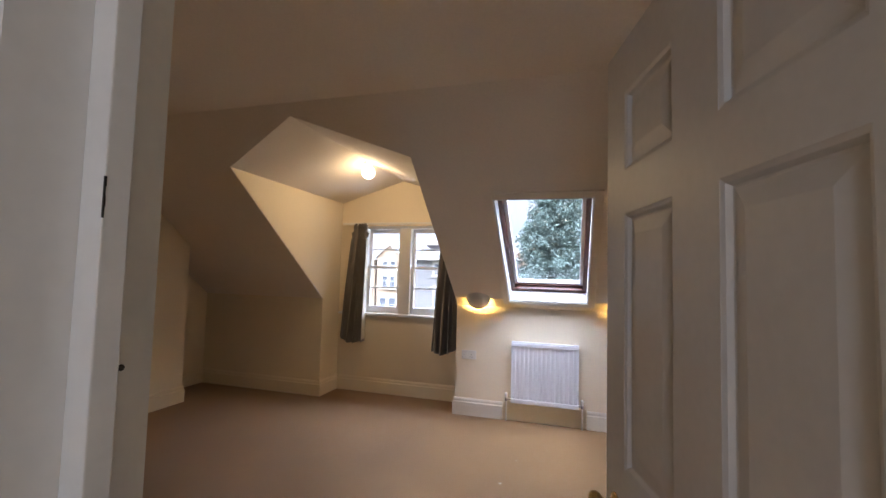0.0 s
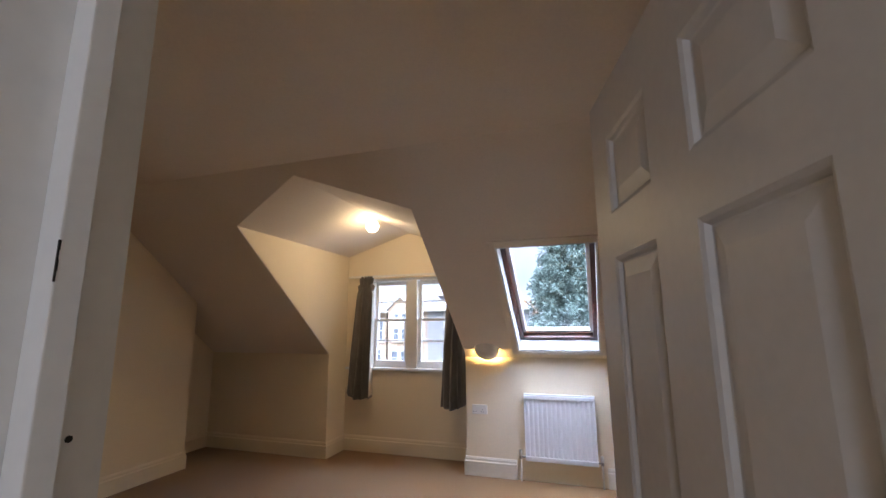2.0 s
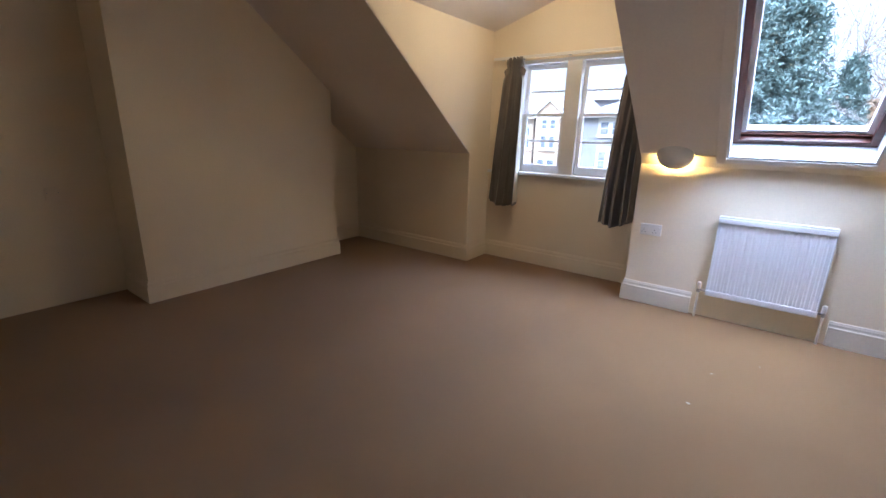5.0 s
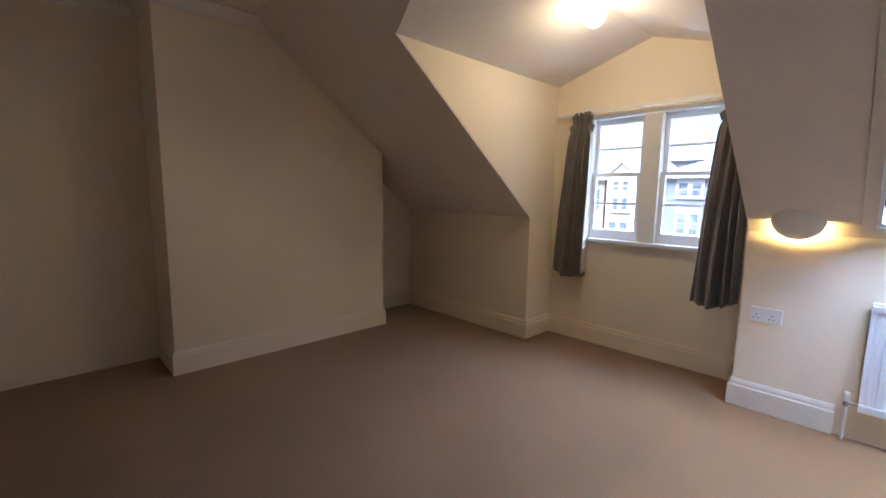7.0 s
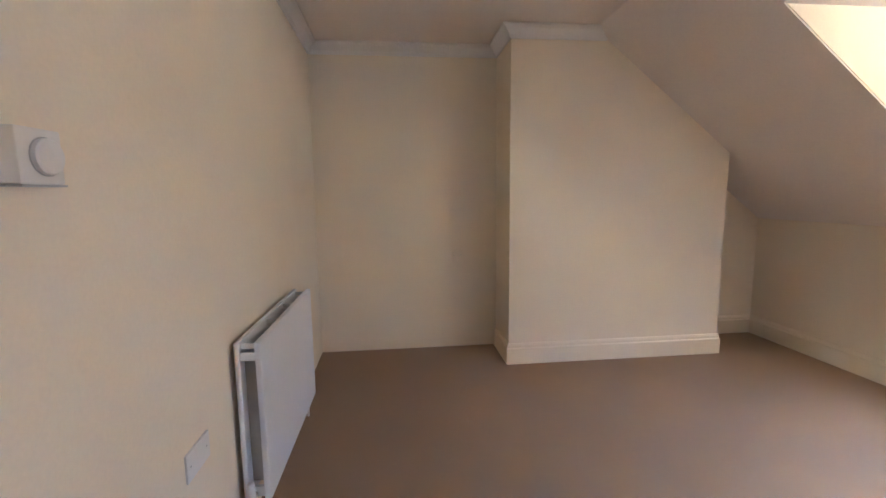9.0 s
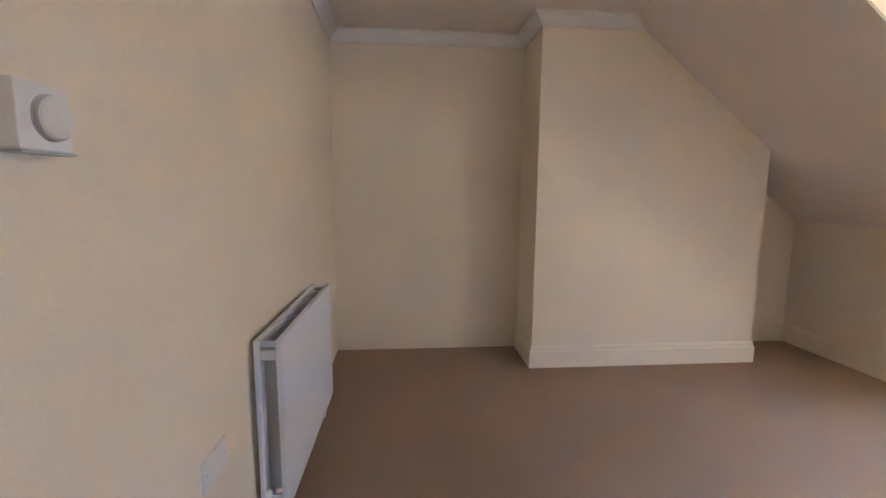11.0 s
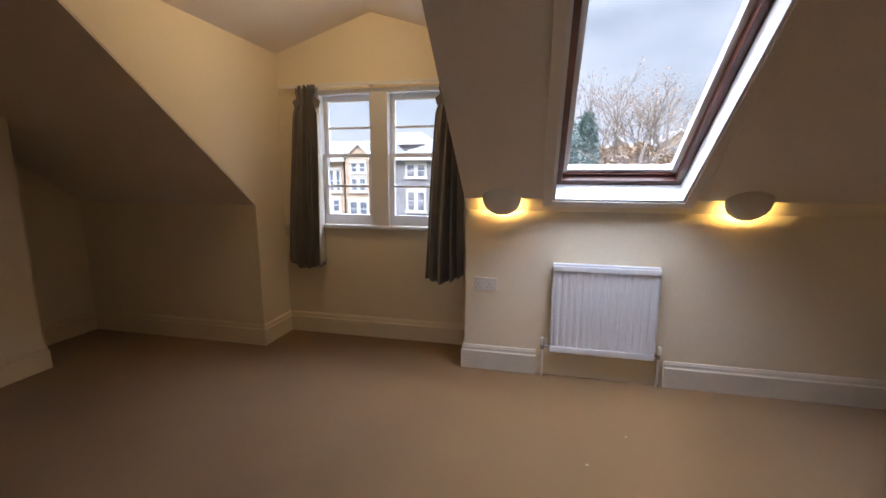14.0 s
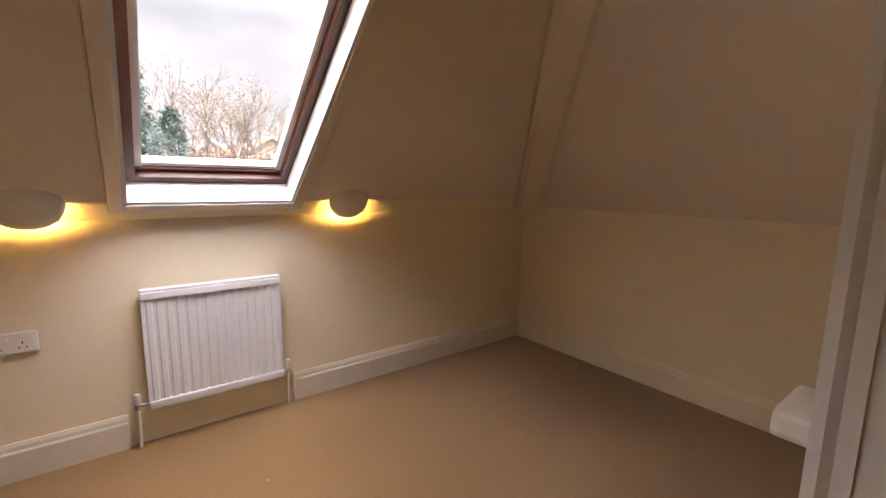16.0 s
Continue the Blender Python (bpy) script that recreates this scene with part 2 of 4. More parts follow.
# walls
bm = bmesh.new()
add_box(bm, X_W - 0.14, X_W, -4.1, 0.2, 0, 2.6)
solid("wall_west", bm, M_WALL, "cream painted plaster end wall with an alcove", "wall")
bm = bmesh.new()
yz = [(-2.385, 0), (-0.655, 0), (-0.655, roof_z(-0.655) + 0.06), (-1.75, 2.53), (-2.385, 2.53)]
add_prism(bm, [(X_W - 0.01, y, z) for y, z in yz], [(-2.668, y, z) for y, z in yz])
solid("chimney_breast", bm, M_WALL, "cream painted chimney breast cut by the sloping ceiling", "chimney breast")
bm = bmesh.new()
add_box(bm, X_W - 0.14, D0 - 0.003, Y_LEFT, 0.17, 0, 1.10)
solid("wall_north_knee_west", bm, M_WALL, "low cream knee wall under the sloping ceiling", "wall")
bm = bmesh.new()
add_box(bm, D1 + 0.003, X_E, Y_FRONT, 0.17, 0, 1.061)
solid("wall_north_knee_east", bm, M_WALL, "low cream knee wall behind the small radiator", "wall")
for name, xa, xb, yk in (("wall_dormer_west", D0 - 0.1, D0, Y_LEFT), ("wall_dormer_east", D1, D1 + 0.1, Y_FRONT)):
    bm = bmesh.new()
    yz = [(yk + 0.002, 0), (Y_WIN + 0.05, 0), (Y_WIN + 0.05, D_EAVE + 0.05), (-(D_EAVE + 0.04 - EAVE) / PITCH, D_EAVE + 0.05), (yk + 0.002, roof_z(yk) + 0.012)]
    add_prism(bm, [(xa, y, z) for y, z in yz], [(xb, y, z) for y, z in yz])
    solid(name, bm, M_WALL, "cream triangular cheek wall of the dormer", "wall")
WX0, WX1, WZ0, WZ1 = -1.20, -0.18, 0.90, 1.90
bm = bmesh.new()
add_box(bm, D0 - 0.1, WX0, Y_WIN, Y_WIN + 0.14, 0, 2.6)
add_box(bm, WX1, D1 + 0.1, Y_WIN, Y_WIN + 0.14, 0, 2.6)
add_box(bm, WX0, WX1, Y_WIN, Y_WIN + 0.14, 0, WZ0)
add_box(bm, WX0, WX1, Y_WIN, Y_WIN + 0.14, WZ1, 2.6)
solid("wall_dormer_north", bm, M_WALL, "cream painted gable wall round the sash window", "wall")
bm = bmesh.new()
add_box(bm, X_E, X_E + 0.14, -4.1, 0.17, 0, 1.085)
solid("wall_east", bm, M_WALL, "low cream end wall under the hipped slope", "wall")
bm = bmesh.new()
plan_prism(bm, [(X_W - 0.1, S_W - WALL_T), (X_BEND, south_y(X_BEND) - WALL_T), (X_BEND, south_y(X_BEND)), (X_W - 0.1, S_W)], 0, 2.6)
plan_prism(bm, [(X_BEND, south_y(X_BEND) - WALL_T), (JAMB - 0.03, S_D - WALL_T), (JAMB - 0.03, S_D), (X_BEND, south_y(X_BEND))], 0, 2.6)
plan_prism(bm, [(HINGE_X + 0.04, S_D - WALL_T), (X_E + 0.1, S_D - WALL_T), (X_E + 0.1, S_D), (HINGE_X + 0.04, S_D)], 0, 2.6)
plan_prism(bm, [(JAMB - 0.03, S_D - WALL_T), (HINGE_X + 0.04, S_D - WALL_T), (HINGE_X + 0.04, S_D), (JAMB - 0.03, S_D)], 2.01, 2.6)
solid("wall_south", bm, M_WALL, "cream painted wall with the bedroom doorway", "wall")
# cupboard corner beyond the door
bm = bmesh.new()
xz = [(1.98, 0), (X_E + 0.02, 0), (X_E + 0.02, 1.12), (1.98, EAVE + PITCH_E * (X_HIP - 1.98) + 0.02)]
add_prism(bm, [(x, S_D - 0.02, z) for x, z in xz], [(x, -2.085, z) for x, z in xz])
solid("wall_cupboard", bm, M_WALL, "cream boxed-in cupboard wall beside the doorway", "wall")
# hall
bm = bmesh.new()
add_box(bm, -0.12, 0.0, -6.1, S_W - 0.03, 0, 2.6)
# the gap in this unseen end wall is added for the hall lamp
add_box(bm, 0.0, 1.1, -6.1, -5.98, 0, 2.6)
add_box(bm, 1.7, 2.4, -6.1, -5.98, 0, 2.6)
add_box(bm, 1.1, 1.7, -6.1, -5.98, 0, 0.95)
add_box(bm, 1.1, 1.7, -6.1, -5.98, 2.05, 2.6)
add_box(bm, 2.4, 2.52, -6.1, S_D - WALL_T + 0.001, 0, 2.6)
solid("wall_hall", bm, M_WALL, "plain cream landing walls outside the bedroom", "wall")
bm = bmesh.new()
add_box(bm, -0.12, 2.52, -6.1, S_W - 0.02, CEIL + 0.002, CEIL + 0.12)
solid("ceiling_hall", bm, M_CEIL, "plain white landing ceiling", "ceiling")

# ceilings
bm = bmesh.new()
add_box(bm, X_W - 0.14, X_TOP, -3.9, Y_CEIL, CEIL, CEIL + 0.16)
solid("ceiling", bm, M_CEIL, "flat white attic ceiling with soft stains", "ceiling")
e_y, r_y = -(D_EAVE - EAVE) / PITCH, -(D_RIDGE - EAVE) / PITCH
bm = bmesh.new()
roof_piece(bm, rect(X_W - 0.14, D0 - 0.003, Y_CEIL, 0.17))
roof_piece(bm, [(D0 - 0.003, Y_CEIL), (D_MID, Y_CEIL), (D_MID, r_y), (D0 - 0.003, e_y)])
roof_piece(bm, [(D_MID, Y_CEIL), (D1 + 0.003, Y_CEIL), (D1 + 0.003, e_y), (D_MID, r_y)])
roof_piece(bm, rect(D1 + 0.003, SKY[0], Y_CEIL, SKY[3]))
roof_piece(bm, rect(SKY[0], SKY[1], Y_CEIL, SKY[2]))
roof_piece(bm, [(SKY[1], Y_CEIL), (X_TOP, Y_CEIL), (X_HIP + LEAN * SKY[3], SKY[3]), (SKY[1], SKY[3])])
solid("ceiling_slope_north", bm, M_CEIL, "white sloping attic ceiling ending in a square edge", "ceiling")
# set-back strip between the square edge and the knee wall
bm = bmesh.new()
yz = [(-0.070, 1.160), (-0.070, 1.1475), (-0.044, 1.1475), (-0.044, 1.134), (Y_FRONT, 1.062), (0.17, 1.062), (0.17, 1.160)]
add_prism(bm, [(D1 + 0.003, y, z) for y, z in yz], [(X_HIP, y, z) for y, z in yz])
solid("trim_strip", bm, M_WALL, "cream set-back strip under the sloping ceiling", "trim")
bm = bmesh.new()
hip = [(X_E + 0.14, 0.15), (X_HIP, 0.0), (X_TOP, Y_CEIL), (X_TOP, -3.9), (X_E + 0.14, -3.9)]
add_prism(bm, [(x, y, EAVE + PITCH_E * (X_HIP - x)) for x, y in hip], [(x, y, EAVE + PITCH_E * (X_HIP - x) + 0.16) for x, y in hip])
solid("ceiling_slope_east", bm, M_CEIL, "white sloping ceiling over the end wall", "ceiling")
bm = bmesh.new()
for xa in (D0, D1):
    out = [(xa, e_y, D_EAVE), (D_MID, r_y, D_RIDGE), (D_MID, Y_WIN, D_RIDGE), (xa, Y_WIN, D_EAVE)]
    add_prism(bm, out, [(x, y, z + 0.1) for x, y, z in out])
solid("ceiling_dormer", bm, M_CEIL, "white pitched dormer ceiling with patchy paint", "ceiling")
# hip cover
bm = bmesh.new()
d = Vector((-LEAN, -1, PITCH)).normalized()
side = Vector((1, -1, 0)).normalized()
nrm = d.cross(side).normalized()
nrm = -nrm if nrm.z > 0 else nrm
p0, p1 = Vector((X_HIP - 0.0, 0.0, EAVE)) - d * 0.15, Vector((X_TOP, Y_CEIL, CEIL)) - d * 0.0
prof = [(-0.10, -0.02), (-0.092, 0.068), (-0.06, 0.084), (0.06, 0.084), (0.092, 0.068), (0.10, -0.02)]
add_prism(bm, [p0 + side * (a + 0.03) + nrm * b for a, b in prof], [p1 + side * (a + 0.03) + nrm * b for a, b in prof])
solid("trim_hip", bm, M_CEIL, "painted boxed cover along the roof hip", "trim")


# skirting and cornice
SKIRT = [(0, 0), (0.02, 0), (0.02, 0.122), (0.013, 0.130), (0.013, 0.146), (0.007, 0.162), (0, 0.162)]


def moulding(bm, path, profile, z=0.0):
    """A run of moulding along plan points; the room lies to the left of the run."""
    pts = [Vector((x, y)) for x, y in path]
    dirs = [(b - a).normalized() for a, b in zip(pts, pts[1:])]
    rows = []
    for i, p in enumerate(pts):
        d0, d1 = dirs[max(i - 1, 0)], dirs[min(i, len(dirs) - 1)]
        n0, n1 = Vector((-d0.y, d0.x)), Vector((-d1.y, d1.x))
        mid = (n0 + n1).normalized()
        k = 1 / max(0.3, mid.dot(n0))
        rows.append([bm.verts.new((p.x + mid.x * k * u, p.y + mid.y * k * u, z + v)) for u, v in profile])
    k = len(profile)
    for a, b in zip(rows, rows[1:]):
        for j in range(k):
            bm.faces.new((a[j], a[(j + 1) % k], b[(j + 1) % k], b[j]))
    bm.faces.new(rows[0])
    bm.faces.new(rows[-1][::-1])


for path, mat, words in (
    ([(0.50, Y_FRONT), (D1, Y_FRONT), (D1, Y_FRONT + 0.12)], M_SKIRT, "off-white moulded skirting board beside the radiator"),
    ([(D1, Y_FRONT + 0.12), (D1, Y_WIN), (D0, Y_WIN), (D0, Y_LEFT), (X_W, Y_LEFT), (X_W, -0.655), (-2.668, -0.655), (-2.668, -2.385), (X_W + 0.02, -2.385)], M_WALL, "cream painted moulded skirting board round the alcoves"),
    ([(1.98, -2.085), (X_E, -2.085), (X_E, Y_FRONT)], M_WALL, "cream painted moulded skirting board on the end wall"),
    ([(X_E - 0.021, Y_FRONT), (1.265, Y_FRONT)], M_SKIRT, "off-white moulded skirting board in the corner"),
):
    bm = bmesh.new()
    moulding(bm, path, SKIRT)
    solid("baseboard", bm, mat, words, "skirting board")
CORN = [(0, 0), (0.0, -0.085), (0.012, -0.085), (0.02, -0.06), (0.05, -0.025), (0.075, -0.014), (0.075, 0)]
bm = bmesh.new()
moulding(bm, [(-2.668, Y_CEIL + 0.09), (-2.668, -2.385), (X_W, -2.385), (X_W, south_y(X_W)), (X_BEND, south_y(X_BEND) + 0.002), (JAMB, S_D + 0.004), (X_TOP, S_D + 0.004)], CORN, CEIL)
solid("cornice", bm, M_CORNICE, "white plaster cornice round the ceiling edge", "cornice")

# ---- doorway ----
bm = bmesh.new()
y0, y1 = S_D - WALL_T - 0.004, S_D + 0.004
add_box(bm, JAMB - 0.03, JAMB, y0, y1, 0, 2.01)
add_box(bm, HINGE_X + 0.008, HINGE_X + 0.04, y0, y1, 0, 2.01)
add_box(bm, JAMB, HINGE_X + 0.008, y0, y1, 1.98, 2.01)
fr = thing("door_frame", "white gloss painted door lining with scuffed stop bead", "door frame", kind="structure")
part("lining", bm, M_GLOSS, fr)
bm = bmesh.new()
add_box(bm, JAMB, JAMB + 0.034, S_D - 0.080, S_D - 0.051, 0, 1.96, bevel=0.002)
part("stop_bead", bm, M_GLOSS, fr)
bm = bmesh.new()
add_box(bm, HINGE_X - 0.012, HINGE_X + 0.008, S_D - 0.080, S_D - 0.051, 0, 1.96, bevel=0.003)
part("stop_bead", bm, M_GLOSS, fr)
bm = bmesh.new()
add_box(bm, JAMB, HINGE_X + 0.008, S_D - 0.080, S_D - 0.051, 1.96, 1.98)
part("stop_bead", bm, M_GLOSS, fr)
ARCH = [(0, 0), (0, 0.014), (0.018, 0.014), (0.026, 0.021), (0.066, 0.026), (0.085, 0.026), (0.085, 0)]
for s in (1, -1):
    bm = bmesh.new()
    for xe, sg in ((JAMB - 0.006, -1), (HINGE_X + 0.014, 1)):
        yb = S_D if s > 0 else S_D - WALL_T
        add_prism(bm, [(xe + sg * u, yb + s * (v + 0.005 if v else 0.0), 0) for u, v in ARCH], [(xe + sg * u, yb + s * (v + 0.005 if v else 0.0), 2.02) for u, v in ARCH])
    yb = S_D if s > 0 else S_D - WALL_T
    add_prism(bm, [(JAMB - 0.091, yb + s * (v + 0.005 if v else 0.0), 1.986 + u) for u, v in ARCH], [(HINGE_X + 0.099, yb + s * (v + 0.005 if v else 0.0), 1.986 + u) for u, v in ARCH])
    part("architrave", bm, M_GLOSS, fr)
# keep plate, nail hole and chipped bead on the lining
bm = bmesh.new()
add_box(bm, JAMB - 0.002, JAMB + 0.003, S_D - 0.021, S_D + 0.003, 0.775, 0.834)
add_box(bm, JAMB - 0.002, JAMB + 0.003, S_D + 0.003, S_D + 0.014, 0.792, 0.821)
part("keep_plate", bm, M_DARKMETAL, fr, "dark bronze latch keep")
bm = bmesh.new()
add_box(bm, JAMB + 0.001, JAMB + 0.004, S_D - 0.016, S_D - 0.007, 0.790, 0.819)
part("keep_hole", bm, M_CHROME, fr)
bm = bmesh.new()
add_tube(bm, (JAMB + 0.0, S_D - 0.024, 1.25), (JAMB + 0.0012, S_D - 0.024, 1.25), 0.004, seg=8)
part("nail_hole", bm, M_HOLE, fr)
bm = bmesh.new()
for k in range(4):
    add_box(bm, JAMB + 0.0330, JAMB + 0.0346, S_D - 0.0803, S_D - 0.0786 + 0.0007 * (k % 2), 1.418 + k * 0.011, 1.429 + k * 0.011 + 0.001 * (k % 3))
part("chip", bm, M_HOLE, fr)

# door leaf: six panels, open into the room
DW, DH, DT = 0.852, 1.953, 0.036
door = thing("door_1", "off-white six-panel wooden door standing open", "door", kind="structure")
door.matrix_world = pose(HINGE_X - 0.004, HINGE_Y, 0.012, 0, 0, 104.0)
S_IN = (0.098, 0.346, 0.494, 0.730)
Z_IN = ((0.20, 0.704), (0.903, 1.515), (1.623, 1.819))
cols = [(0, S_IN[0]), (S_IN[1], S_IN[2]), (S_IN[3], DW)]
for a, b in cols:
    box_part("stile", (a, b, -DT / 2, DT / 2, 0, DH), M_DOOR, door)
zs = [0] + [v for q in Z_IN for v in q] + [DH]
for (a, b) in ((S_IN[0], S_IN[1]), (S_IN[2], S_IN[3])):
    for i in range(0, len(zs), 2):
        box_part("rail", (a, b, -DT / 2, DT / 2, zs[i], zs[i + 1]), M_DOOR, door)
    for z0, z1 in Z_IN:
        bm = bmesh.new()
        for sgn in (-1, 1):
            rings = []
            for inset, yy in ((0.0, DT / 2 - 0.0005), (0.008, DT / 2 - 0.004), (0.014, DT / 2 - 0.012), (0.018, DT / 2 - 0.013), (0.052, DT / 2 - 0.005), (0.053, DT / 2 - 0.005)):
                rings.append([bm.verts.new((x, sgn * yy, z)) for x, z in ((a + inset, z0 + inset), (b - inset, z0 + inset), (b - inset, z1 - inset), (a + inset, z1 - inset))])
            for p, q in zip(rings, rings[1:]):
                for i in range(4):
                    bm.faces.new((p[i], p[(i + 1) % 4], q[(i + 1) % 4], q[i]))
            bm.faces.new(rings[-1])
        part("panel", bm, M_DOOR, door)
for sgn in (-1, 1):
    m = pose(DW - 0.068, sgn * DT / 2, 0.800, 90 if sgn < 0 else -90, 0, 0)
    bm = bmesh.new()
    add_lathe(bm, [(0.026, 0.0), (0.026, 0.004), (0.020, 0.008), (0.011, 0.012), (0.009, 0.026), (0.013, 0.033), (0.023, 0.039), (0.0275, 0.048), (0.0265, 0.057), (0.019, 0.064), (0.008, 0.067)], m)
    part("door_knob", bm, M_BRASS, door, "polished brass door knob", smooth=True)
bm = bmesh.new()
add_box(bm, DW, DW + 0.0015, -0.011, 0.011, 0.742, 0.858)
part("latch_plate", bm, M_CHROME, door)
bm = bmesh.new()
add_prism(bm, [(DW + 0.0015, -0.006, 0.788), (DW + 0.013, -0.006, 0.788), (DW + 0.003, 0.006, 0.788), (DW + 0.0015, 0.006, 0.788)], [(DW + 0.0015, -0.006, 0.812), (DW + 0.013, -0.006, 0.812), (DW + 0.003, 0.006, 0.812), (DW + 0.0015, 0.006, 0.812)])
part("latch_bolt", bm, M_CHROME, door)
for z in (0.25, 1.0, 1.72):
    bm = bmesh.new()
    add_tube(bm, (0.0, -0.021, z - 0.04), (0.0, -0.021, z + 0.04), 0.006, seg=10)
    part("hinge", bm, M_BRASS, door)

# white casing on the cupboard corner, with a ledge behind
cas = thing("door_casing", "white painted casing on the cupboard corner", "door casing", (1.98, -2.155, 0), kind="structure")
bm = bmesh.new()
prof = [(0, 0.075), (-0.022, 0.075), (-0.024, 0.045), (-0.014, 0.02), (-0.014, -0.02), (0, -0.02)]
add_prism(bm, [(u, v, 0) for u, v in prof], [(u, v, 1.93) for u, v in prof])
part("architrave", bm, M_GLOSS, cas)
bm = bmesh.new()
add_box(bm, -0.008, 0.0, -0.09, -0.02, 0, 1.93)
part("lining", bm, M_GLOSS, cas)
bm = bmesh.new()
add_box(bm, 2.05, 2.33, -2.085, -1.972, 0.50, 0.59, bevel=0.022)
solid("ledge", bm, M_GLOSS, "small white painted ledge on the cupboard side", "ledge", kind="")


# ---- dormer sash window ----
win = thing("window_1", "white painted pair of sash windows with a wide mullion", "window", (0, 0, 0), kind="structure")
bm = bmesh.new()
add_box(bm, WX0, WX0 + 0.035, Y_WIN - 0.006, Y_WIN + 0.10, WZ0, WZ1)
part("window_frame", bm, M_FRAME, win)
bm = bmesh.new()
add_box(bm, WX1 - 0.035, WX1, Y_WIN - 0.006, Y_WIN + 0.10, WZ0, WZ1)
part("window_frame", bm, M_FRAME, win)
bm = bmesh.new()
add_box(bm, WX0 + 0.035, WX1 - 0.035, Y_WIN - 0.006, Y_WIN + 0.10, WZ1 - 0.03, WZ1)
part("window_frame", bm, M_FRAME, win)
bm = bmesh.new()
add_box(bm, -0.755, -0.622, Y_WIN - 0.012, Y_WIN + 0.10, WZ0, WZ1 - 0.03, bevel=0.004)
part("mullion", bm, M_GLOSS, win)
bm = bmesh.new()
add_box(bm, D0 + 0.02, D1 - 0.004, Y_WIN - 0.05, Y_WIN + 0.02, WZ0 - 0.028, WZ0, bevel=0.006)
part("window_sill", bm, M_FRAME, win)
ZM = 1.425
for xa, xb in ((WX0 + 0.035, -0.755), (-0.622, WX1 - 0.035)):
    for z0, z1, y in ((WZ0, ZM + 0.012, Y_WIN + 0.025), (ZM - 0.012, WZ1 - 0.03, Y_WIN + 0.062)):
        bot = 0.075 if z0 == WZ0 else 0.026
        top = 0.026 if z0 == WZ0 else 0.045
        sash = box_part("sash_stile", (xa, xa + 0.035, y, y + 0.034, z0, z1), M_FRAME, win)
        box_part("sash_stile", (xb - 0.035, xb, y, y + 0.034, z0, z1), M_FRAME, win)
        box_part("sash_rail", (xa + 0.035, xb - 0.035, y, y + 0.034, z0, z0 + bot), M_FRAME, win)
        box_part("sash_rail", (xa + 0.035, xb - 0.035, y, y + 0.034, z1 - top, z1), M_FRAME, win)
        zb = (z0 + bot + z1 - top) / 2
        box_part("glazing_bar", (xa + 0.035, xb - 0.035, y + 0.004, y + 0.03, zb - 0.008, zb + 0.008), M_FRAME, win)
        for za, zc in ((z0 + bot, zb - 0.008), (zb + 0.008, z1 - top)):
            g = box_part("pane", (xa + 0.035, xb - 0.035, y + 0.015, y + 0.019, za, zc), M_GLASS, win)
            g.visible_shadow = False

# curtain track
trk = thing("curtain_track", "white plastic curtain track above the sash window", "curtain track", (0, 0, 0))
bm = bmesh.new()
add_box(bm, D0 + 0.05, D1 - 0.03, Y_WIN - 0.075, Y_WIN - 0.058, 1.912, 1.936, bevel=0.003)
part("rail", bm, M_PLASTIC, trk)
for x in (D0 + 0.12, -0.74, D1 - 0.12):
    box_part("bracket", (x - 0.012, x + 0.012, Y_WIN - 0.06, Y_WIN, 1.914, 1.934), M_PLASTIC, trk)


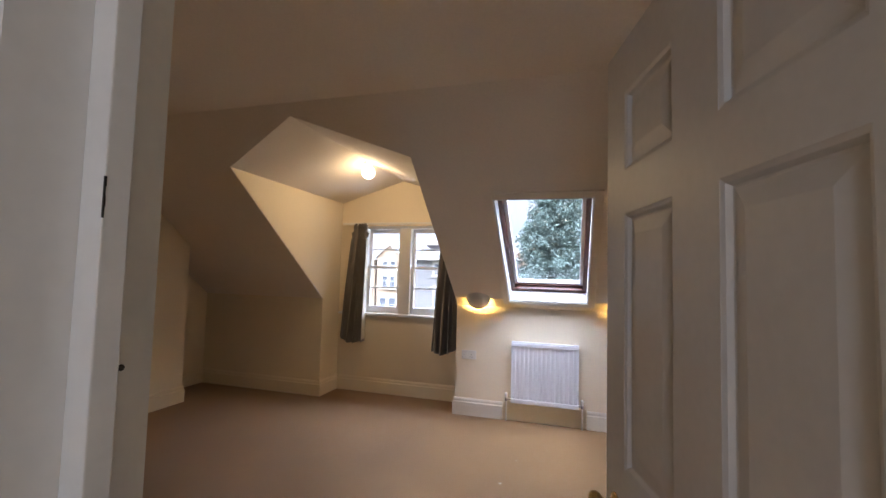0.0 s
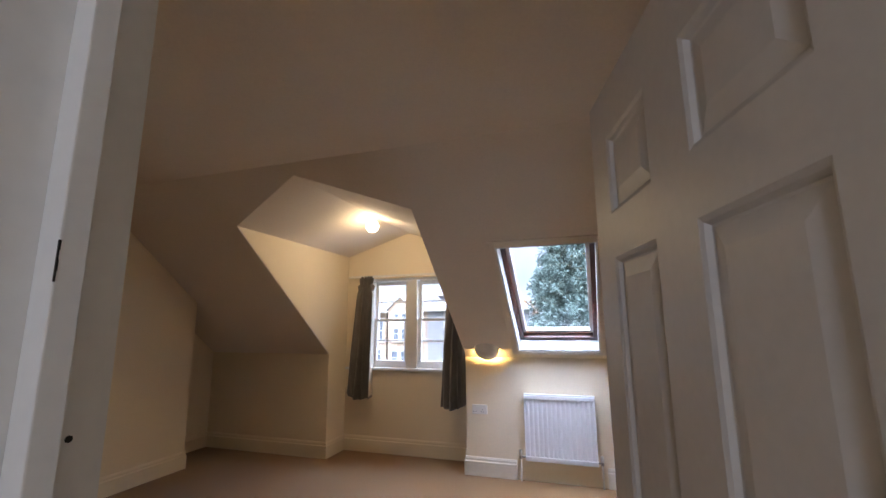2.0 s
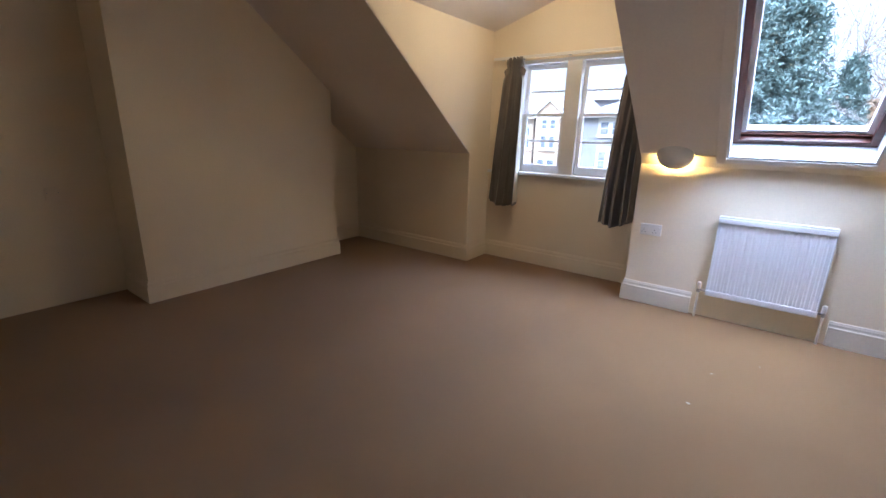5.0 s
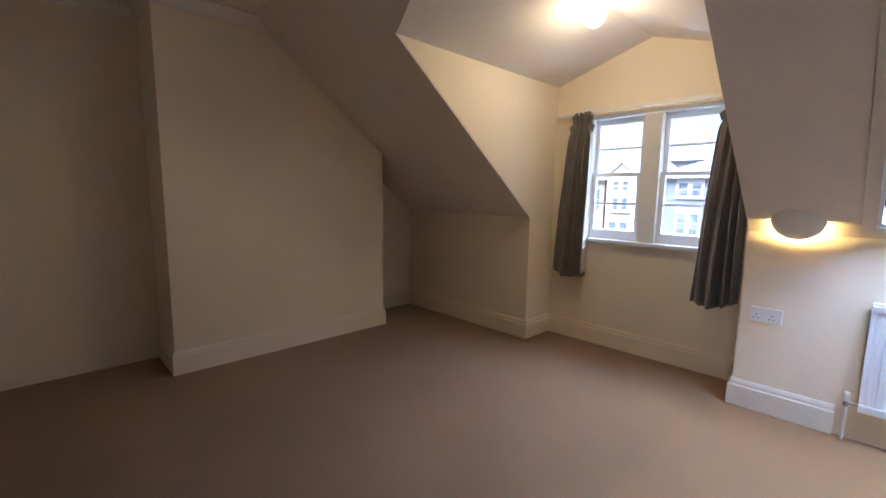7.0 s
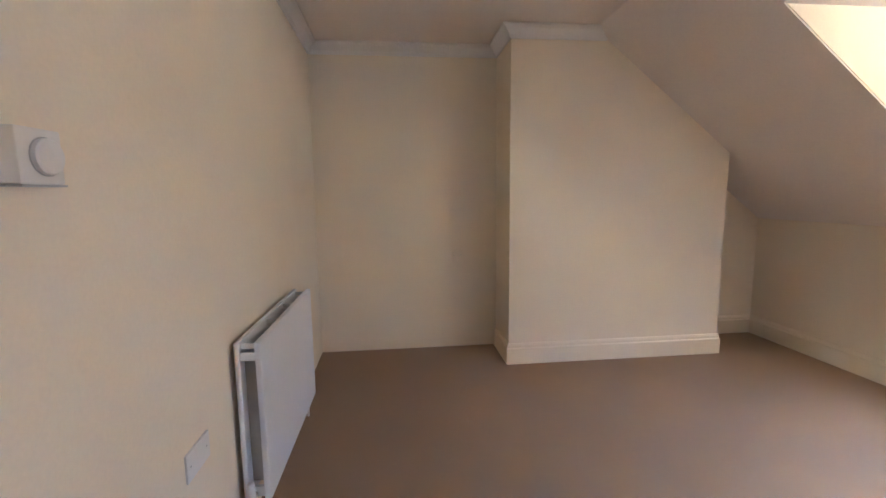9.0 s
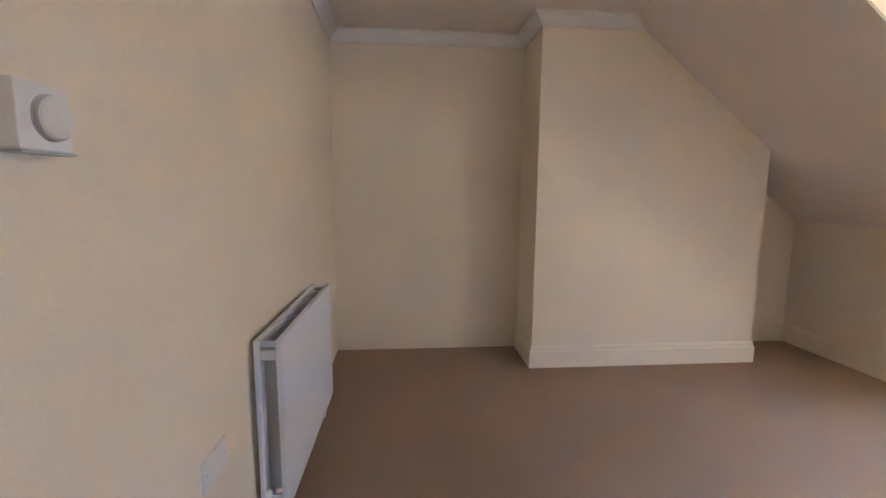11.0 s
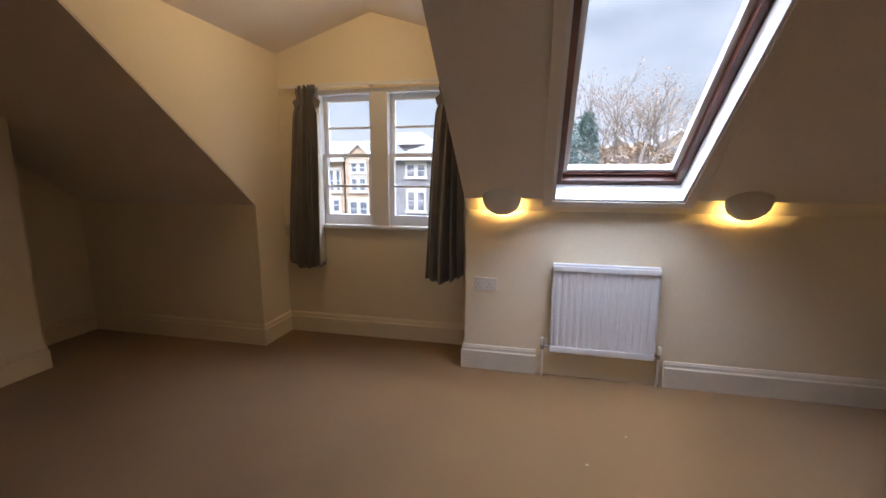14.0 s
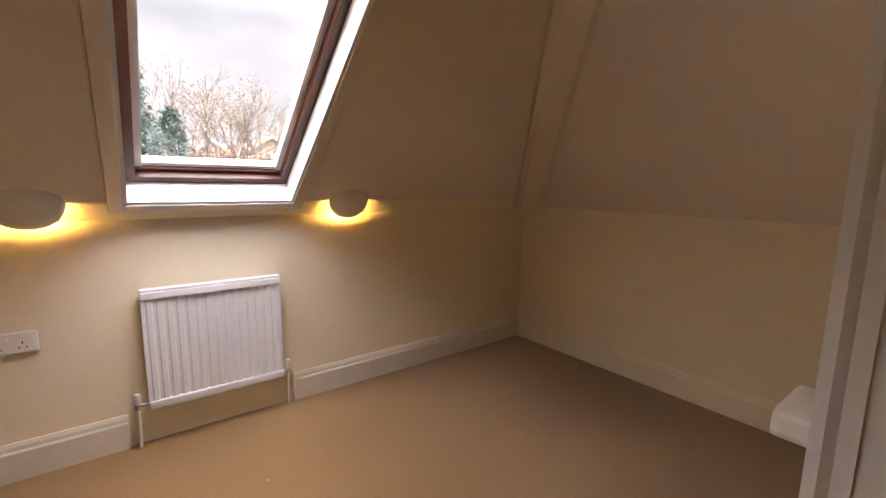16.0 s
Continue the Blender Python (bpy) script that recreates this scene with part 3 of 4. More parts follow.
def curtain(xt0, xt1, xb0, xb1, yt, yb, ztop, zbot, folds, seed, label, flip):
    rnd = random.Random(seed)
    ph = [rnd.uniform(0, 6.28) for _ in range(4)]
    ob = thing("curtain", label, "curtain", (0, 0, 0), group="curtains at the dormer window")
    nu, nv = 72, 40

    def at(u, v, off):
        # v runs from the hem up; the cloth is gathered under the heading and flares to the hem
        k = (1 - v) ** 0.8
        pinch = math.exp(-((v - 0.92) / 0.035) ** 2) * 0.34
        x0, x1 = xt0 + (xb0 - xt0) * k, xt1 + (xb1 - xt1) * k
        mid, w = (x0 + x1) / 2, (x1 - x0) * (1 - pinch)
        x = mid + (u - 0.5) * w + 0.012 * math.sin(9 * u + 3 * v + ph[0]) * k
        a = 0.032 + 0.024 * k
        y = yt + (yb - yt) * k + a * (0.75 + 0.5 * math.sin(4.3 * u + ph[3])) * math.sin(2 * math.pi * folds * (max(u, 0.0) ** 1.2 + 0.05 * math.sin(4 * v + ph[1]) * (1 - u)) + ph[2]) + 0.005 * math.sin(2 * math.pi * (folds * 1.7) * u + ph[3] + 2 * v)
        z = zbot + (ztop - zbot) * v + (0.02 * math.sin(7 * u + ph[0]) + 0.03 * (u - 0.5) * flip) * (1 - v)
        if v > 0.95:
            z += 0.012 * math.sin(2 * math.pi * folds * u + ph[1])
        return (x, y + off, z)

    for name, mat, off, inset in (("cloth", M_CURTAIN, 0.0, 0.0), ("lining", M_LINING, 0.011, -0.022)):
        b = bmesh.new()
        grids = []
        for o in (0.0, 0.004):
            grids.append([[b.verts.new(at(inset + (1 - 2 * inset) * i / nu, 0.02 * bool(inset) + (1 - 0.14 * bool(inset)) * j / nv, off + o)) for i in range(nu + 1)] for j in range(nv + 1)])
        for g in grids:
            for j in range(nv):
                for i in range(nu):
                    b.faces.new((g[j][i], g[j][i + 1], g[j + 1][i + 1], g[j + 1][i]))
        rim = [(0, i) for i in range(nu)] + [(j, nu) for j in range(nv)] + [(nv, i) for i in range(nu, 0, -1)] + [(j, 0) for j in range(nv, 0, -1)]
        for (j, i), (j2, i2) in zip(rim, rim[1:] + rim[:1]):
            b.faces.new((grids[0][j][i], grids[0][j2][i2], grids[1][j2][i2], grids[1][j][i]))
        part(name, b, mat, ob, smooth=True)
    # loose flaps of the pleated heading
    for s in (-1, 1):
        b = bmesh.new()
        xc = xt0 if s < 0 else xt1
        pts = [(xc - s * 0.035, ztop - 0.125), (xc + s * 0.012, ztop - 0.155), (xc + s * 0.026, ztop - 0.105), (xc - s * 0.025, ztop - 0.065)]
        add_prism(b, [(x, yt - 0.012, z) for x, z in pts], [(x, yt - 0.006, z) for x, z in pts])
        part("heading_flap", b, M_CURTAIN, ob)
    return ob


curtain(-1.30, -1.13, -1.45, -1.12, 0.300, 0.285, 1.915, 0.575, 4.3, 3, "dark grey brown curtain gathered beside the sash window", -1)
curtain(-0.215, -0.04, -0.31, -0.02, 0.300, 0.22, 1.905, 0.535, 4.1, 8, "dark grey brown curtain bunched against the dormer cheek", 1)

# ---- roof window ----
sk = thing("window_2", "roof window with dark red timber frame and white lining", "window", kind="structure")
UP = Vector((0, PITCH, 1)).normalized()      # outward from the room
ALONG = Vector((0, -1, PITCH)).normalized()  # up the slope
O = Vector((SKY[0], SKY[3], roof_z(SKY[3])))
LEN = (SKY[3] - SKY[2]) * math.sqrt(1 + PITCH ** 2)
WID = SKY[1] - SKY[0]
MS = Matrix((( 1, ALONG.x, UP.x, O.x), (0, ALONG.y, UP.y, O.y), (0, ALONG.z, UP.z, O.z), (0, 0, 0, 1)))


def sky_box(name, a0, a1, b0, b1, c0, c1, mat, label="", bevel=0.0):
    """Across, up the slope, outward."""
    b = bmesh.new()
    add_box(b, a0, a1, b0, b1, c0, c1, m=MS, bevel=bevel)
    return part(name, b, mat, sk, label)


T = 0.055
sky_box("trim", -T, 0, -0.035, LEN + T, -0.018, -0.002, M_CEIL, bevel=0.004)
sky_box("trim", WID, WID + T, -0.035, LEN + T, -0.018, -0.002, M_CEIL, bevel=0.004)
sky_box("trim", 0, WID, LEN, LEN + T, -0.018, -0.002, M_CEIL, bevel=0.004)
sky_box("trim", -T, WID + T, -0.060, -0.035, -0.016, -0.002, M_CEIL, bevel=0.004)
sky_box("trim", 0, WID, -0.035, 0.0, -0.022, 0.004, M_GLOSS, bevel=0.004)
# white lining, 12 cm deep
sky_box("lining", 0, 0.014, 0, LEN, -0.012, 0.095, M_FRAME)
sky_box("lining", WID - 0.014, WID, 0, LEN, -0.012, 0.095, M_FRAME)
sky_box("lining", 0.014, WID - 0.014, 0, 0.014, -0.012, 0.095, M_FRAME)
sky_box("lining", 0.014, WID - 0.014, LEN - 0.014, LEN, -0.012, 0.095, M_FRAME)
# timber frame and sash
F0, F1 = 0.0, 0.05
sky_box("timber_frame", 0.0, F1, 0, LEN, 0.095, 0.19, M_MAHOG)
sky_box("timber_frame", WID - F1, WID, 0, LEN, 0.095, 0.19, M_MAHOG)
sky_box("timber_frame", F1, WID - F1, 0, 0.055, 0.095, 0.19, M_MAHOG)
sky_box("timber_frame", F1, WID - F1, LEN - 0.04, LEN, 0.095, 0.19, M_MAHOG)
sky_box("sash", F1, F1 + 0.028, 0.075, LEN - 0.06, 0.135, 0.175, M_FRAME)
sky_box("sash", WID - F1 - 0.028, WID - F1, 0.075, LEN - 0.06, 0.135, 0.175, M_FRAME)
sky_box("sash", F1, WID - F1, 0.055, 0.075, 0.125, 0.175, M_MAHOG)
sky_box("sash", F1 + 0.028, WID - F1 - 0.028, 0.075, 0.098, 0.14, 0.175, M_FRAME)
sky_box("sash", F1, WID - F1, LEN - 0.06, LEN - 0.04, 0.12, 0.175, M_FRAME)
g = sky_box("pane", F1 + 0.028, WID - F1 - 0.028, 0.098, LEN - 0.06, 0.155, 0.161, M_GLASS)
g.visible_shadow = False


# ---- shell lights under the slope ----
def shell_light(x):
    ob = thing("wall_light", "plaster half-shell light glowing under the slope", "wall light", (x, SKY[3], roof_z(SKY[3])), group="shell lights under the slope")
    rows = []
    b = bmesh.new()
    R, seg = 0.116, 40
    base = Vector((0, 0, 0))
    A, U = Vector((0, -0.42, 1)).normalized(), Vector((0, 1, 0.42)).normalized()
    for r, h in ((1.0, 0.0), (0.985, 0.009), (0.93, 0.018), (0.75, 0.030), (0.45, 0.038), (0.02, 0.042)):
        rows.append([b.verts.new(base + Vector((1, 0, 0)) * (R * r * math.cos(2 * math.pi * i / seg)) + A * (R * 0.95 * r * math.sin(2 * math.pi * i / seg)) - U * (h * 1.45)) for i in range(seg)])
    inner = [[b.verts.new(v.co * 0.96 + U * 0.006) for v in ring] for ring in rows]
    for grid in (rows, inner):
        for p, q in zip(grid, grid[1:]):
            for i in range(seg):
                b.faces.new((p[i], p[(i + 1) % seg], q[(i + 1) % seg], q[i]))
        b.faces.new(grid[-1])
    for i in range(seg):
        b.faces.new((rows[0][i], rows[0][(i + 1) % seg], inner[0][(i + 1) % seg], inner[0][i]))
    part("shell", b, M_CORNICE, ob, smooth=True)
    b = bmesh.new()
    c = Vector((0, -0.003, -0.046))
    add_lathe(b, [(0.004, -0.02), (0.011, -0.014), (0.013, 0.0), (0.011, 0.012), (0.005, 0.02)], Matrix.Translation(c) @ pose(0, 0, 0, 0, 90, 0), 12)
    part("bulb", b, M_GLOBE, ob)
    bulb("shell_bulb", (x, SKY[3] - 0.003, roof_z(SKY[3]) - 0.048), 11.0, 0.020, (1.0, 0.61, 0.16))
    return ob


shell_light(0.262)
shell_light(1.585)

# ---- globe lamp on the dormer ridge ----
LAMP = Vector((D_MID, -0.50, 2.318))
gl = thing("ceiling_light", "lit opal glass globe lamp on the dormer ceiling", "ceiling light", (LAMP.x, LAMP.y, D_RIDGE))
b = bmesh.new()
add_lathe(b, [(0.045, 0.012), (0.045, -0.012), (0.034, -0.02), (0.028, -0.05)], Matrix.Identity(4), 24)
part("lamp_holder", b, M_PLASTIC, gl, smooth=True)
b = bmesh.new()
add_lathe(b, [(0.062 * math.sin(math.pi * k / 16) + 0.001, -0.108 + 0.062 * math.cos(math.pi * k / 16)) for k in range(17)], Matrix.Identity(4), 28)
globe = part("globe", b, M_GLOBE, gl, "glowing opal glass globe", smooth=True)
globe.visible_shadow = False
bulb("globe_bulb", LAMP - Vector((0, 0, 0.01)), 3.9, 0.10, (1.0, 0.71, 0.36))


# ---- small radiator ----
def valve(parent, x, y, zc, ground, tall=0.05):
    b = bmesh.new()
    add_tube(b, (x, y, ground), (x, y, zc - 0.012), 0.0075, seg=10)
    part("pipe", b, M_PLASTIC, parent)
    b = bmesh.new()
    add_tube(b, (x, y, zc - 0.014), (x, y, zc + 0.014), 0.012, seg=12)
    part("valve", b, M_CHROME, parent)
    b = bmesh.new()
    add_lathe(b, [(0.012, 0), (0.014, 0.004), (0.014, tall - 0.006), (0.010, tall)], Matrix.Translation((x, y, zc + 0.012)), 14)
    part("valve_cap", b, M_PLASTIC, parent, smooth=True)


rad = thing("radiator", "small white ribbed panel radiator on the knee wall", "radiator", (0.89, Y_FRONT, 0))
RX0, RX1, RZ0, RZ1, RY = 0.585 - 0.89, 1.195 - 0.89, 0.178, 0.748, -0.062
b = bmesh.new()
ribs = 15
prof = []
for i in range(ribs):
    for u, dep in ((0.0, 0.0), (0.26, 0.0), (0.42, 0.006), (0.84, 0.006)):
        prof.append((RX0 + 0.006 + (RX1 - RX0 - 0.012) * (i + u) / ribs, RY + 0.010 - dep))
prof.append((RX1 - 0.006, RY + 0.010))
low, high = [(x, y, RZ0 + 0.04) for x, y in prof], [(x, y, RZ1 - 0.045) for x, y in prof]
va, vb = [b.verts.new(p) for p in low], [b.verts.new(p) for p in high]
vc = [b.verts.new((x, RY + 0.022, z)) for x, y, z in low]
vd = [b.verts.new((x, RY + 0.022, z)) for x, y, z in high]
for i in range(len(va) - 1):
    b.faces.new((va[i], va[i + 1], vb[i + 1], vb[i]))
    b.faces.new((vc[i], vd[i], vd[i + 1], vc[i + 1]))
    b.faces.new((va[i], vc[i], vc[i + 1], va[i + 1]))
    b.faces.new((vb[i], vb[i + 1], vd[i + 1], vd[i]))
b.faces.new((va[0], vb[0], vd[0], vc[0]))
b.faces.new((va[-1], vc[-1], vd[-1], vb[-1]))
part("front_panel", b, M_RAD, rad)
b = bmesh.new()
add_box(b, RX0, RX1, RY - 0.003, RY + 0.045, RZ1 - 0.046, RZ1 - 0.012, bevel=0.005)
add_box(b, RX0, RX1, RY + 0.002, RY + 0.045, RZ1 - 0.012, RZ1, bevel=0.003)
part("top_rail", b, M_RAD, rad)
b = bmesh.new()
add_box(b, RX0, RX1, RY - 0.001, RY + 0.02, RZ0, RZ0 + 0.041, bevel=0.006)
part("bottom_rail", b, M_RAD, rad)
for xa, xb in ((RX0, RX0 + 0.006), (RX1 - 0.006, RX1)):
    box_part("side_panel", (xa, xb, RY + 0.002, RY + 0.045, RZ0 + 0.01, RZ1 - 0.046), M_RAD, rad)
for x in (RX0 + 0.1, RX1 - 0.1):
    box_part("bracket", (x - 0.015, x + 0.015, RY + 0.022, -0.001, RZ0 + 0.06, RZ1 - 0.08), M_RAD, rad)
for x, s in ((RX0 - 0.045, 1), (RX1 + 0.03, -1)):
    valve(rad, x, -0.035, 0.20, 0.0)
    b = bmesh.new()
    add_tube(b, (x, -0.035, 0.205), (x + s * 0.05, -0.035, 0.205), 0.008, seg=10)
    part("valve_tail", b, M_CHROME, rad)

# ---- double-panel radiator on the door wall ----
rad2 = thing("radiator", "long white double-panel radiator on the door wall", "radiator", (-1.60, south_y(-1.6), 0))
LX0, LX1, LZ0, LZ1 = -0.42, 0.48, 0.16, 0.79
for y0, y1, nm in ((0.103, 0.127, "front_panel"), (0.030, 0.050, "back_panel")):
    b = bmesh.new()
    add_box(b, LX0, LX1, y0, y1, LZ0, LZ1, bevel=0.006)
    part(nm, b, M_RAD, rad2)
for x in (LX0 + 0.03, -0.13, 0.14, LX1 - 0.03):
    box_part("cross_piece", (x - 0.006, x + 0.006, 0.050, 0.103, LZ1 - 0.03, LZ1 - 0.012), M_RAD, rad2)
for x in (LX0 + 0.008, LX1 - 0.02):
    box_part("end_connector", (x, x + 0.014, 0.050, 0.103, LZ1 - 0.07, LZ1 - 0.04), M_RAD, rad2)
    box_part("end_connector", (x, x + 0.014, 0.050, 0.103, LZ0 + 0.02, LZ0 + 0.06), M_RAD, rad2)
for i in range(26):
    x = LX0 + 0.05 + i * (LX1 - LX0 - 0.1) / 25
    box_part("convector_fin", (x - 0.004, x + 0.004, 0.051, 0.102, LZ0 + 0.06, LZ1 - 0.08), M_GREYPLASTIC, rad2)
for x in (LX0 + 0.12, LX1 - 0.12):
    box_part("bracket", (x - 0.015, x + 0.015, 0.0, 0.030, LZ0 + 0.06, LZ1 - 0.08), M_RAD, rad2)
valve(rad2, LX1 + 0.035, 0.07, 0.19, 0.0, 0.065)
valve(rad2, LX0 - 0.035, 0.07, 0.19, 0.0, 0.05)
for x, s in ((LX1 + 0.035, -1), (LX0 - 0.035, 1)):
    b = bmesh.new()
    add_tube(b, (x, 0.07, 0.195), (x + s * 0.04, 0.07, 0.195), 0.009, seg=10)
    part("valve_tail", b, M_CHROME, rad2)

# ---- plates and controls ----
sock = thing("wall_socket", "white double socket with switches on the knee wall", "socket", (0.164, Y_FRONT, 0.582))
b = bmesh.new()
add_box(b, -0.073, 0.073, -0.012, 0, -0.043, 0.043, bevel=0.004)
part("plate", b, M_PLASTIC, sock)
for x in (-0.037, 0.037):
    box_part("switch", (x + 0.012 if x < 0 else x + 0.012, x + 0.024, -0.016, -0.012, 0.010, 0.026), M_PLASTIC, sock)
    for dx, dz, w, h in ((0, 0.0, 0.004, 0.009), (-0.011, -0.02, 0.007, 0.004), (0.011, -0.02, 0.007, 0.004)):
        box_part("pin_hole", (x + dx - w / 2 - 0.01, x + dx + w / 2 - 0.01, -0.0125, -0.0118, dz - h / 2, dz + h / 2), M_HOLE, sock)

th = thing("thermostat", "cream room thermostat with a round dial", "thermostat", (-0.345, south_y(-0.345), 1.385))
b = bmesh.new()
add_box(b, -0.045, 0.045, 0, 0.034, -0.045, 0.045, bevel=0.003)
part("case", b, M_PLASTIC, th)
b = bmesh.new()
add_lathe(b, [(0.030, 0.0), (0.030, 0.008), (0.027, 0.011), (0.006, 0.012)], pose(-0.008, 0.034, 0.0, -90, 0, 0), 28)
part("dial", b, M_PLASTIC, th, smooth=False)
b = bmesh.new()
add_lathe(b, [(0.0325, 0.0), (0.0325, 0.0012), (0.0305, 0.0012), (0.0303, 0.0005)], pose(-0.008, 0.034, 0.0, -90, 0, 0), 28)
part("dial_ring", b, M_GREYPLASTIC, th)
box_part("base_strip", (-0.046, 0.046, 0.0, 0.036, -0.049, -0.0455), M_GREYPLASTIC, th)


def plate(label, m, w, h, mat=None):
    ob = thing("blanking_plate", label, "wall plate", group="")
    ob.matrix_world = m
    b = bmesh.new()
    add_box(b, -w / 2, w / 2, 0, 0.008, -h / 2, h / 2, bevel=0.003)
    part("plate", b, mat or M_PLASTIC, ob)
    for x in (-w * 0.35, w * 0.35):
        b = bmesh.new()
        add_tube(b, (x, 0.008, 0), (x, 0.0088, 0), 0.003, seg=8)
        part("screw", b, M_GREYPLASTIC, ob)
    return ob


plate("white plastic blanking plate low on the door wall", pose(-0.83, south_y(-0.83), 0.545), 0.146, 0.086)
plate("cream painted-over plate low in the alcove", pose(X_W, -2.72, 0.80, 0, 0, -90), 0.086, 0.086, M_WALL)
plate("cream painted-over plate on the end wall", pose(X_E, -1.02, 0.56, 0, 0, 90), 0.146, 0.086, M_WALL)

# lint and specks on the carpet
for i, (x, y, r) in enumerate(((-0.02, -2.62, 0.007), (0.74, -0.86, 0.006), (0.36, -2.4, 0.005), (0.95, -0.6, 0.005), (0.68, -1.25, 0.009))):
    b = bmesh.new()
    bmesh.ops.create_icosphere(b, subdivisions=1, radius=r, matrix=Matrix.Translation((x, y, r * 0.35)) @ Matrix.Diagonal((1.3, 0.8, 0.4, 1)))
    solid("lint_speck", b, M_MARK, "tiny pale speck of lint on the carpet", "lint", kind="", group="specks on the carpet")


# ---- outdoors ----
GROUND = -8.0
bm = bmesh.new()
add_box(bm, -400, 400, 0.8, 900, GROUND - 0.2, GROUND)
solid("ground", bm, M_GROUND, "damp gardens and road far below the windows", "ground")


def house_window(parent, x0, x1, y, z0, z1, lights, arched=False, blind=False):
    """Stone surround, white frame and panes; each light is a pane of its own."""
    b = bmesh.new()
    t = 0.12
    add_box(b, x0 - t, x1 + t, y - 0.10, y + 0.05, z1, z1 + 0.22)
    add_box(b, x0 - t - 0.06, x1 + t + 0.06, y - 0.16, y + 0.05, z0 - 0.16, z0)
    add_box(b, x0 - t, x0, y - 0.08, y + 0.05, z0, z1)
    add_box(b, x1, x1 + t, y - 0.08, y + 0.05, z0, z1)
    w = (x1 - x0) / lights
    for i in range(1, lights):
        add_box(b, x0 + i * w - 0.09, x0 + i * w + 0.09, y - 0.07, y + 0.05, z0, z1)
    win_ob = part("window", b, M_TRIMSTONE, parent)
    for i in range(lights):
        a, c = x0 + i * w + (0.09 if i else 0), x0 + (i + 1) * w - (0.09 if i < lights - 1 else 0)
        b = bmesh.new()
        add_box(b, a, a + 0.06, y - 0.05, y, z0, z1)
        add_box(b, c - 0.06, c, y - 0.05, y, z0, z1)
        add_box(b, a + 0.06, c - 0.06, y - 0.05, y, z0, z0 + 0.07)
        add_box(b, a + 0.06, c - 0.06, y - 0.05, y, z1 - (0.16 if arched else 0.06), z1)
        add_box(b, a + 0.06, c - 0.06, y - 0.05, y, (z0 + z1) / 2 - 0.03, (z0 + z1) / 2 + 0.03)
        part("frame", b, M_HOUSETRIM, win_ob)
        b = bmesh.new()
        add_box(b, a + 0.06, c - 0.06, y - 0.02, y - 0.005, z0 + 0.07, z1 - 0.06)
        part("pane", b, M_HOUSETRIM if blind else M_HOUSEGLASS, win_ob)


def courses(b, x0, x1, z0, z1, y, seed):
    """Rubble courses standing slightly proud of the wall."""
    rnd = random.Random(seed)
    z = z0
    while z < z1 - 0.15:
        h = rnd.uniform(0.22, 0.34)
        x = x0 + rnd.uniform(0, 0.3)
        while x < x1 - 0.25:
            w = rnd.uniform(0.3, 0.75)
            if x + w < x1:
                p = rnd.uniform(0.005, 0.03)
                add_box(b, x, x + w - 0.025, y - p, y + 0.02, z, min(z1, z + h - 0.025))
            x += w
        z += h


def hip_roof(b, x0, x1, y0, y1, z0, z1, inset):
    ym = (y0 + y1) / 2
    base = [b.verts.new(p) for p in ((x0, y0, z0), (x1, y0, z0), (x1, y1, z0), (x0, y1, z0))]
    r0, r1 = b.verts.new((x0 + inset, ym, z1)), b.verts.new((x1 - inset, ym, z1))
    b.faces.new((base[0], base[1], r1, r0))
    b.faces.new((base[2], base[3], r0, r1))
    b.faces.new((base[1], base[2], r1))
    b.faces.new((base[3], base[0], r0))
    b.faces.new(base[::-1])


def slate_rows(b, x0, x1, y0, y1, z0, z1, inset0, inset1, rows=9):
    for i in range(rows):
        k, k2 = i / rows, (i + 1) / rows
        a0, a1 = x0 + inset0 * k, x1 - inset1 * k
        ya, yb, za, zb = y0 + (y1 - y0) * k, y0 + (y1 - y0) * k2, z0 + (z1 - z0) * k, z0 + (z1 - z0) * k2
        add_prism(b, [(a0, ya, za + 0.01), (a1, ya, za + 0.01), (a1, yb, zb + 0.01), (a0, yb, zb + 0.01)], [(a0, ya, za + 0.035), (a1, ya, za + 0.035), (a1, yb, zb + 0.015), (a0, yb, zb + 0.015)])


# sandstone villa with a gabled bay
ha = thing("house", "sandstone villa with a gabled bay and slate roof", "house", kind="")
HY = 30.0
b = bmesh.new()
add_box(b, -21.5, -11.6, HY + 0.5, HY + 9, GROUND, 2.55)
part("wall", b, M_STONE_W, ha)
b = bmesh.new()
add_box(b, -15.05, -12.75, HY, HY + 0.6, GROUND, 2.75)
add_prism(b, [(-15.05, HY, 2.75), (-12.75, HY, 2.75), (-13.9, HY, 3.75)], [(-15.05, HY + 3, 2.75), (-12.75, HY + 3, 2.75), (-13.9, HY + 3, 3.75)])
bay = part("gabled_bay", b, M_STONE_W, ha)
b = bmesh.new()
for s in (-1, 1):
    p = [(-13.9, 3.98), (-13.9, 3.74), (-13.9 + s * 1.32, 2.62), (-13.9 + s * 1.32, 2.86)]
    add_prism(b, [(x, HY - 0.16, z) for x, z in p], [(x, HY - 0.04, z) for x, z in p])
part("bargeboard", b, M_HOUSETRIM, bay)
b = bmesh.new()
for s in (-1, 1):
    p = [(-13.9, 4.02), (-13.9, 3.80), (-13.9 + s * 1.36, 2.68), (-13.9 + s * 1.36, 2.90)]
    add_prism(b, [(x, HY - 0.04, z) for x, z in p], [(x, HY + 3.5, z) for x, z in p])
part("bay_roof", b, M_SLATE, ha)
b = bmesh.new()
hip_roof(b, -21.8, -11.3, HY + 0.1, HY + 8, 2.55, 4.35, 1.0)
slate_rows(b, -21.8, -11.3, HY + 0.1, HY + 4.05, 2.55, 4.35, 1.0, 1.0)
